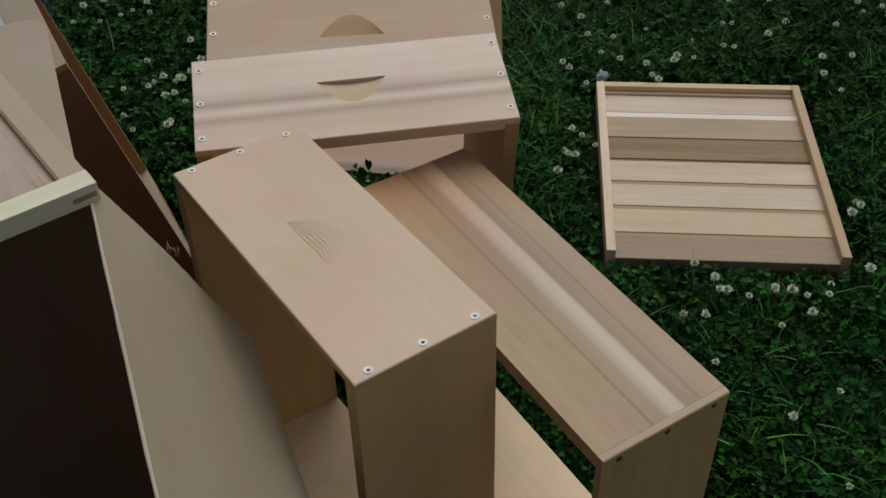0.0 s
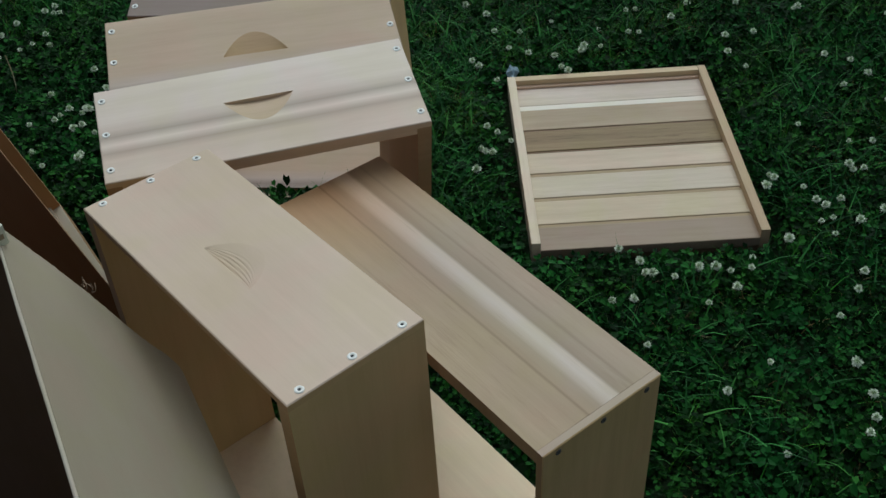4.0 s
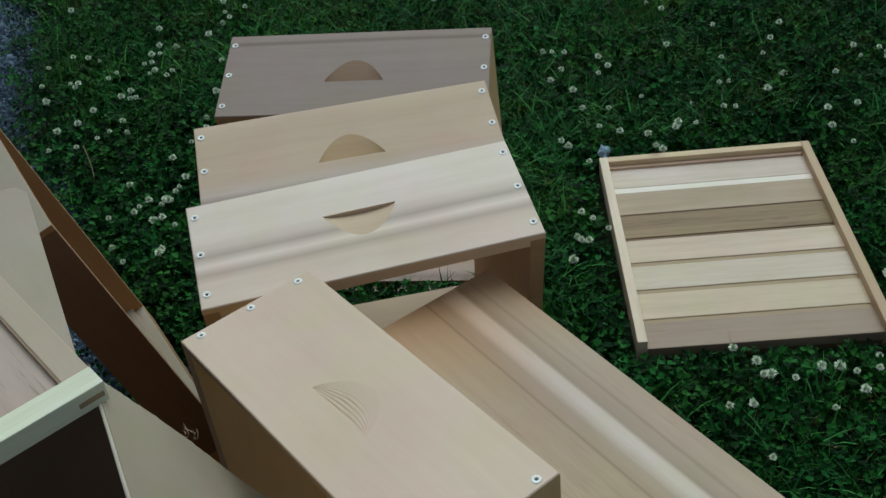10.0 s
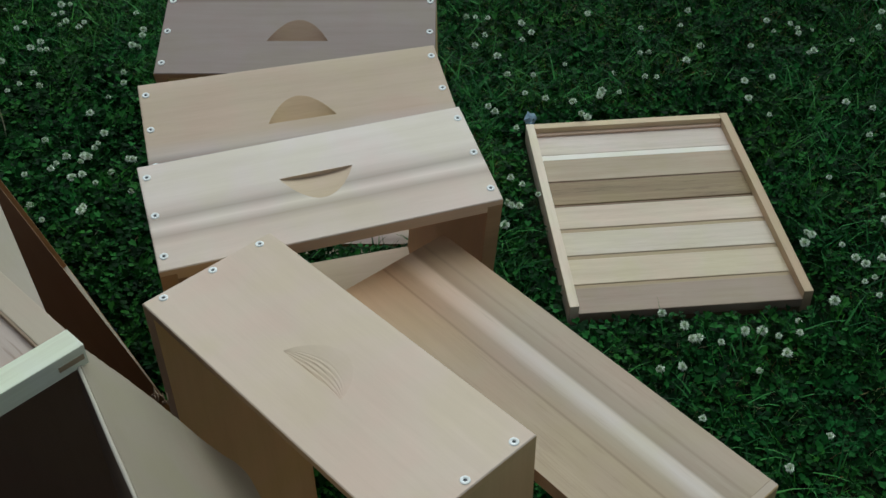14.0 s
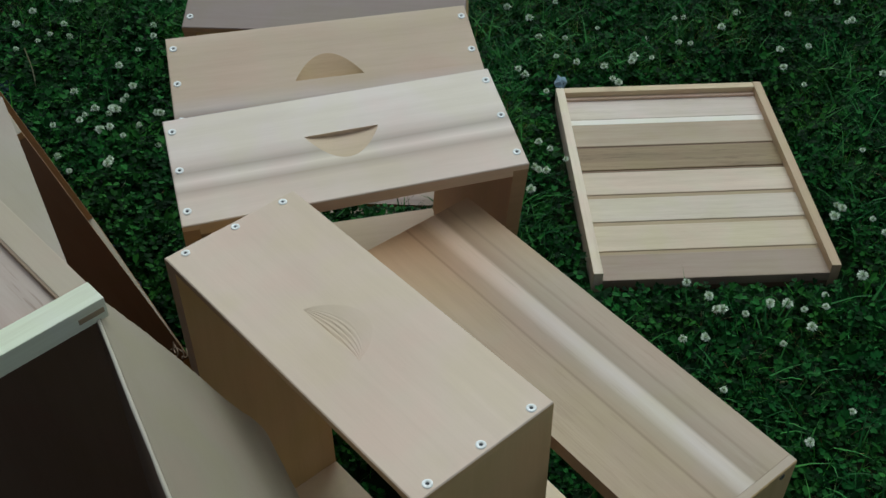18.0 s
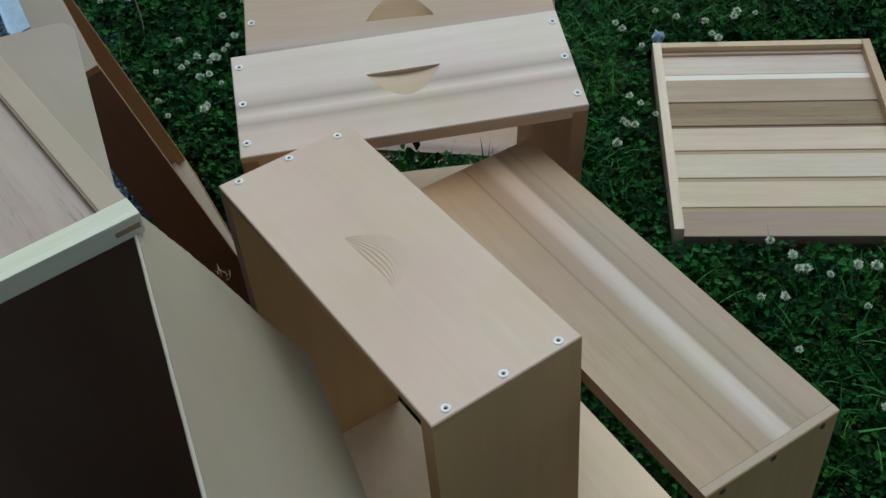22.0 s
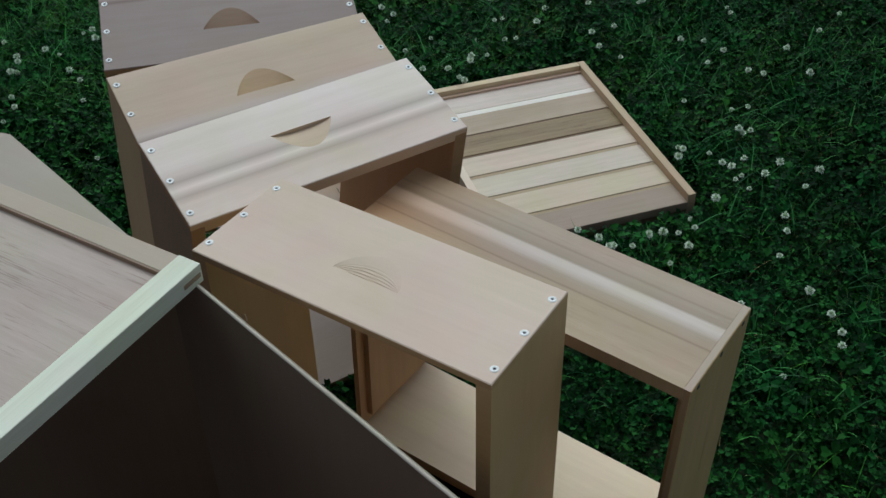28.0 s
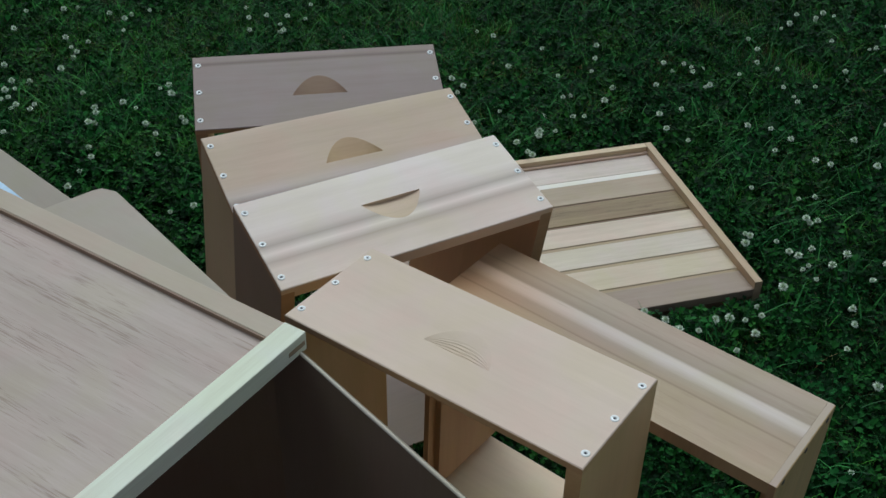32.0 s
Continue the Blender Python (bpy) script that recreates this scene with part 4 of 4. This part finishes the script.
BOARD_FLOWERS = [(0.66, 0.28), (1.18, 0.29), (1.43, 0.30), (1.36, 0.31), (1.46, 0.36), (1.44, 0.41), (1.28, 0.49), (1.31, 0.56), (1.41, 0.57), (1.57, 0.58),
    (1.35, 0.60), (1.63, 0.65), (1.58, 0.68), (1.61, 0.72), (1.23, 0.74), (1.35, 0.75), (1.13, 0.76), (1.03, 0.76), (1.23, 0.77), (1.09, 0.78),
    (1.12, 0.80), (1.04, 0.81), (1.20, 0.83), (1.32, 0.83), (1.46, 0.85), (1.51, 0.87), (1.61, 0.92), (1.15, 0.93), (1.49, 1.02), (1.34, 1.03)]
BACK_FLOWERS = [(0.56, 1.50), (0.36, 1.53), (0.41, 1.55), (0.43, 1.58), (1.14, 1.64), (0.74, 1.65), (0.61, 1.67), (1.19, 1.69), (1.34, 1.71), (0.57, 1.73),
    (1.11, 1.73), (1.21, 1.76), (1.15, 1.77), (1.49, 1.23), (0.60, 1.81), (1.18, 1.81), (0.69, 1.95), (0.73, 1.99), (0.80, 2.03), (0.57, 2.08),
    (0.95, 2.12), (0.90, 2.19), (0.72, 2.24), (0.91, 2.29), (0.80, 2.29)]
ROW_FLOWERS = [(0.29, 1.48), (0.28, 1.41), (0.18, 1.47), (0.25, 1.38), (0.24, 1.38), (0.21, 1.37), (0.21, 1.35), (0.18, 1.38), (0.16, 1.39), (0.19, 1.34),
    (0.14, 1.37), (0.16, 1.33), (0.17, 1.30), (0.18, 1.27), (0.22, 1.28), (0.27, 1.30), (0.27, 1.28), (0.22, 1.21), (0.09, 1.38), (0.05, 1.28),
    (0.05, 1.24), (0.11, 1.20), (0.12, 1.21)]
DRIVE_FLOWERS = [(0.22, 2.03), (0.28, 2.00), (0.28, 1.97), (0.29, 1.97), (0.20, 1.96), (0.27, 2.10), (0.34, 2.11), (0.37, 2.09), (0.35, 1.92), (0.38, 2.04),
    (0.39, 1.92), (0.38, 1.94), (0.35, 1.81), (0.37, 1.85), (0.34, 1.84), (0.36, 1.80), (0.26, 1.82), (0.21, 1.80), (0.25, 1.72), (0.29, 1.73),
    (0.27, 1.66), (0.21, 1.69), (0.16, 1.69), (0.11, 1.73), (0.16, 1.80), (0.10, 2.04), (0.49, 1.97), (0.47, 1.93), (0.45, 1.93), (0.52, 1.98),
    (0.55, 1.95), (0.46, 1.83), (0.45, 1.87), (0.43, 1.86), (0.50, 1.94)]
LAWN_FLOWERS = [(1.38, 0.22), (1.40, 0.19), (1.45, 0.10), (1.48, 1.17), (1.52, 0.18), (1.57, 0.57), (1.62, 0.64), (1.63, 0.14), (1.63, 0.36), (1.65, 0.68),
    (1.66, 0.38), (1.66, 0.53), (1.66, 0.63), (1.69, 0.42), (1.72, 0.35), (1.76, 0.13), (1.77, 0.47), (1.78, 0.53), (1.82, 0.30), (1.82, 0.55),
    (1.86, 0.32), (1.88, 0.60), (1.94, 0.24), (1.95, 0.20), (2.00, 0.41), (2.01, 0.31), (2.02, 0.56), (2.04, 0.30), (2.06, 0.27), (2.06, 0.55),
    (2.10, 0.55), (2.12, 0.50), (2.12, 0.50), (2.15, 0.46), (2.18, 0.50), (2.20, 0.32)]
BEHIND_FLOWERS = [(0.37, 1.25), (0.41, 1.22), (0.48, 1.84), (0.51, 1.44), (0.51, 1.68), (0.52, 1.67), (0.55, 1.70), (0.59, 1.57), (0.63, 1.65), (0.64, 1.94),
    (0.65, 1.50), (0.65, 1.51), (0.72, 1.62), (0.72, 1.66), (0.73, 2.01), (0.76, 2.07), (0.88, 2.23), (0.89, 1.99), (0.93, 2.03), (0.98, 2.06),
    (1.01, 0.22), (1.01, 0.76), (1.02, 2.03), (1.04, 0.10), (1.11, 0.79), (1.14, 0.14), (1.17, 1.66), (1.20, 0.19), (1.22, 1.69), (1.26, 1.66),
    (1.30, 0.84)]
MIDDLE_FLOWERS = [(1.13, 1.22), (1.14, 1.20), (1.16, 1.18), (1.07, 1.06), (1.20, 1.11), (1.14, 1.05), (1.18, 1.06), (1.06, 1.12), (1.12, 1.15), (1.03, 0.99),
    (1.07, 0.95), (0.90, 0.92), (0.91, 0.91), (0.99, 0.90), (1.01, 0.86), (0.88, 0.82), (0.76, 0.69), (0.76, 0.72), (0.70, 0.67), (0.70, 0.66),
    (0.71, 0.65), (0.65, 0.63), (0.75, 0.64), (1.49, 0.68), (1.43, 0.77), (1.39, 0.91)]
rnd = random.Random(11)
extra = np.concatenate([keep(scatter(40, 0.1, 3.2, 2.3, 4.2)), keep(scatter(26, 1.9, 3.0, 0.3, 2.4)), keep(scatter(12, 0.5, 1.7, -0.6, -0.25))])
for x, y in NEAR_FLOWERS + BOARD_FLOWERS + MIDDLE_FLOWERS + BACK_FLOWERS + ROW_FLOWERS + DRIVE_FLOWERS + LAWN_FLOWERS + BEHIND_FLOWERS + [tuple(p) for p in extra.tolist()]:
    e = new("clover_flower")
    tagged(e, "round white clover flower on a thin green stem", "flower", group="white clover flowers")
    h = new("flower_head", HEAD)
    h.parent = e
    k = rnd.uniform(0.6, 1.05)
    h.matrix_basis = Matrix.Translation((0, 0, 0)) @ Matrix.Rotation(rnd.uniform(-0.5, 0.5), 4, "X") @ Matrix.Rotation(rnd.uniform(0, 6), 4, "Z") @ Matrix.Scale(k, 4)
    st = new("stem", STEM)
    st.parent = e
    e.location = (x, y, 0.034 + rnd.uniform(-0.008, 0.014))

# ---- gravel ----
def stones(n, area, big=1.0):
    p = scatter(n, *area)
    p = p[p[:, 0] < gravel_edge(p[:, 1]) + rng.normal(0, 0.035, len(p))]
    n = len(p)
    c = np.array([[1, 0, -0.2], [0.3, 0.9, -0.2], [-0.8, 0.5, -0.2], [-0.8, -0.6, -0.2], [0.3, -0.95, -0.2],
                  [0.5, 0.1, 0.6], [-0.1, 0.45, 0.65], [-0.3, -0.35, 0.6]])
    f = np.array([[0, 1, 5], [1, 6, 5], [1, 2, 6], [2, 7, 6], [2, 3, 7], [3, 4, 7], [4, 5, 7], [4, 0, 5], [5, 6, 7]])
    sz = rng.uniform(0.0018, 0.0055, n) * big
    yaw = rng.uniform(0, 6.28, n)
    cc = c[None] * (1 + rng.normal(0, 0.16, (n, 8, 1))) * sz[:, None, None] * np.stack([np.ones(n), rng.uniform(0.6, 1, n), rng.uniform(0.6, 1.1, n)], 1)[:, None]
    V = np.stack([cc[..., 0] * np.cos(yaw)[:, None] - cc[..., 1] * np.sin(yaw)[:, None] + p[:, :1],
                  cc[..., 0] * np.sin(yaw)[:, None] + cc[..., 1] * np.cos(yaw)[:, None] + p[:, 1:], cc[..., 2] + GZ + 0.006], -1)
    return V, (f[None] + (np.arange(n) * 8)[:, None, None]).reshape(-1, 3)


V, F = stones(90000, (-0.75, 0.6, 0.72, 3.4))
from_arrays("gravel", V, F, M_STONE, "bluish grey gravel of the drive beside the lawn", "gravel")
V, F = stones(30000, (-3.6, 1.6, -4.0, 8.0), 3.4)
V[..., 2] -= 0.004
from_arrays("gravel", V, F, M_STONE, "coarser gravel over the rest of the drive", "gravel")
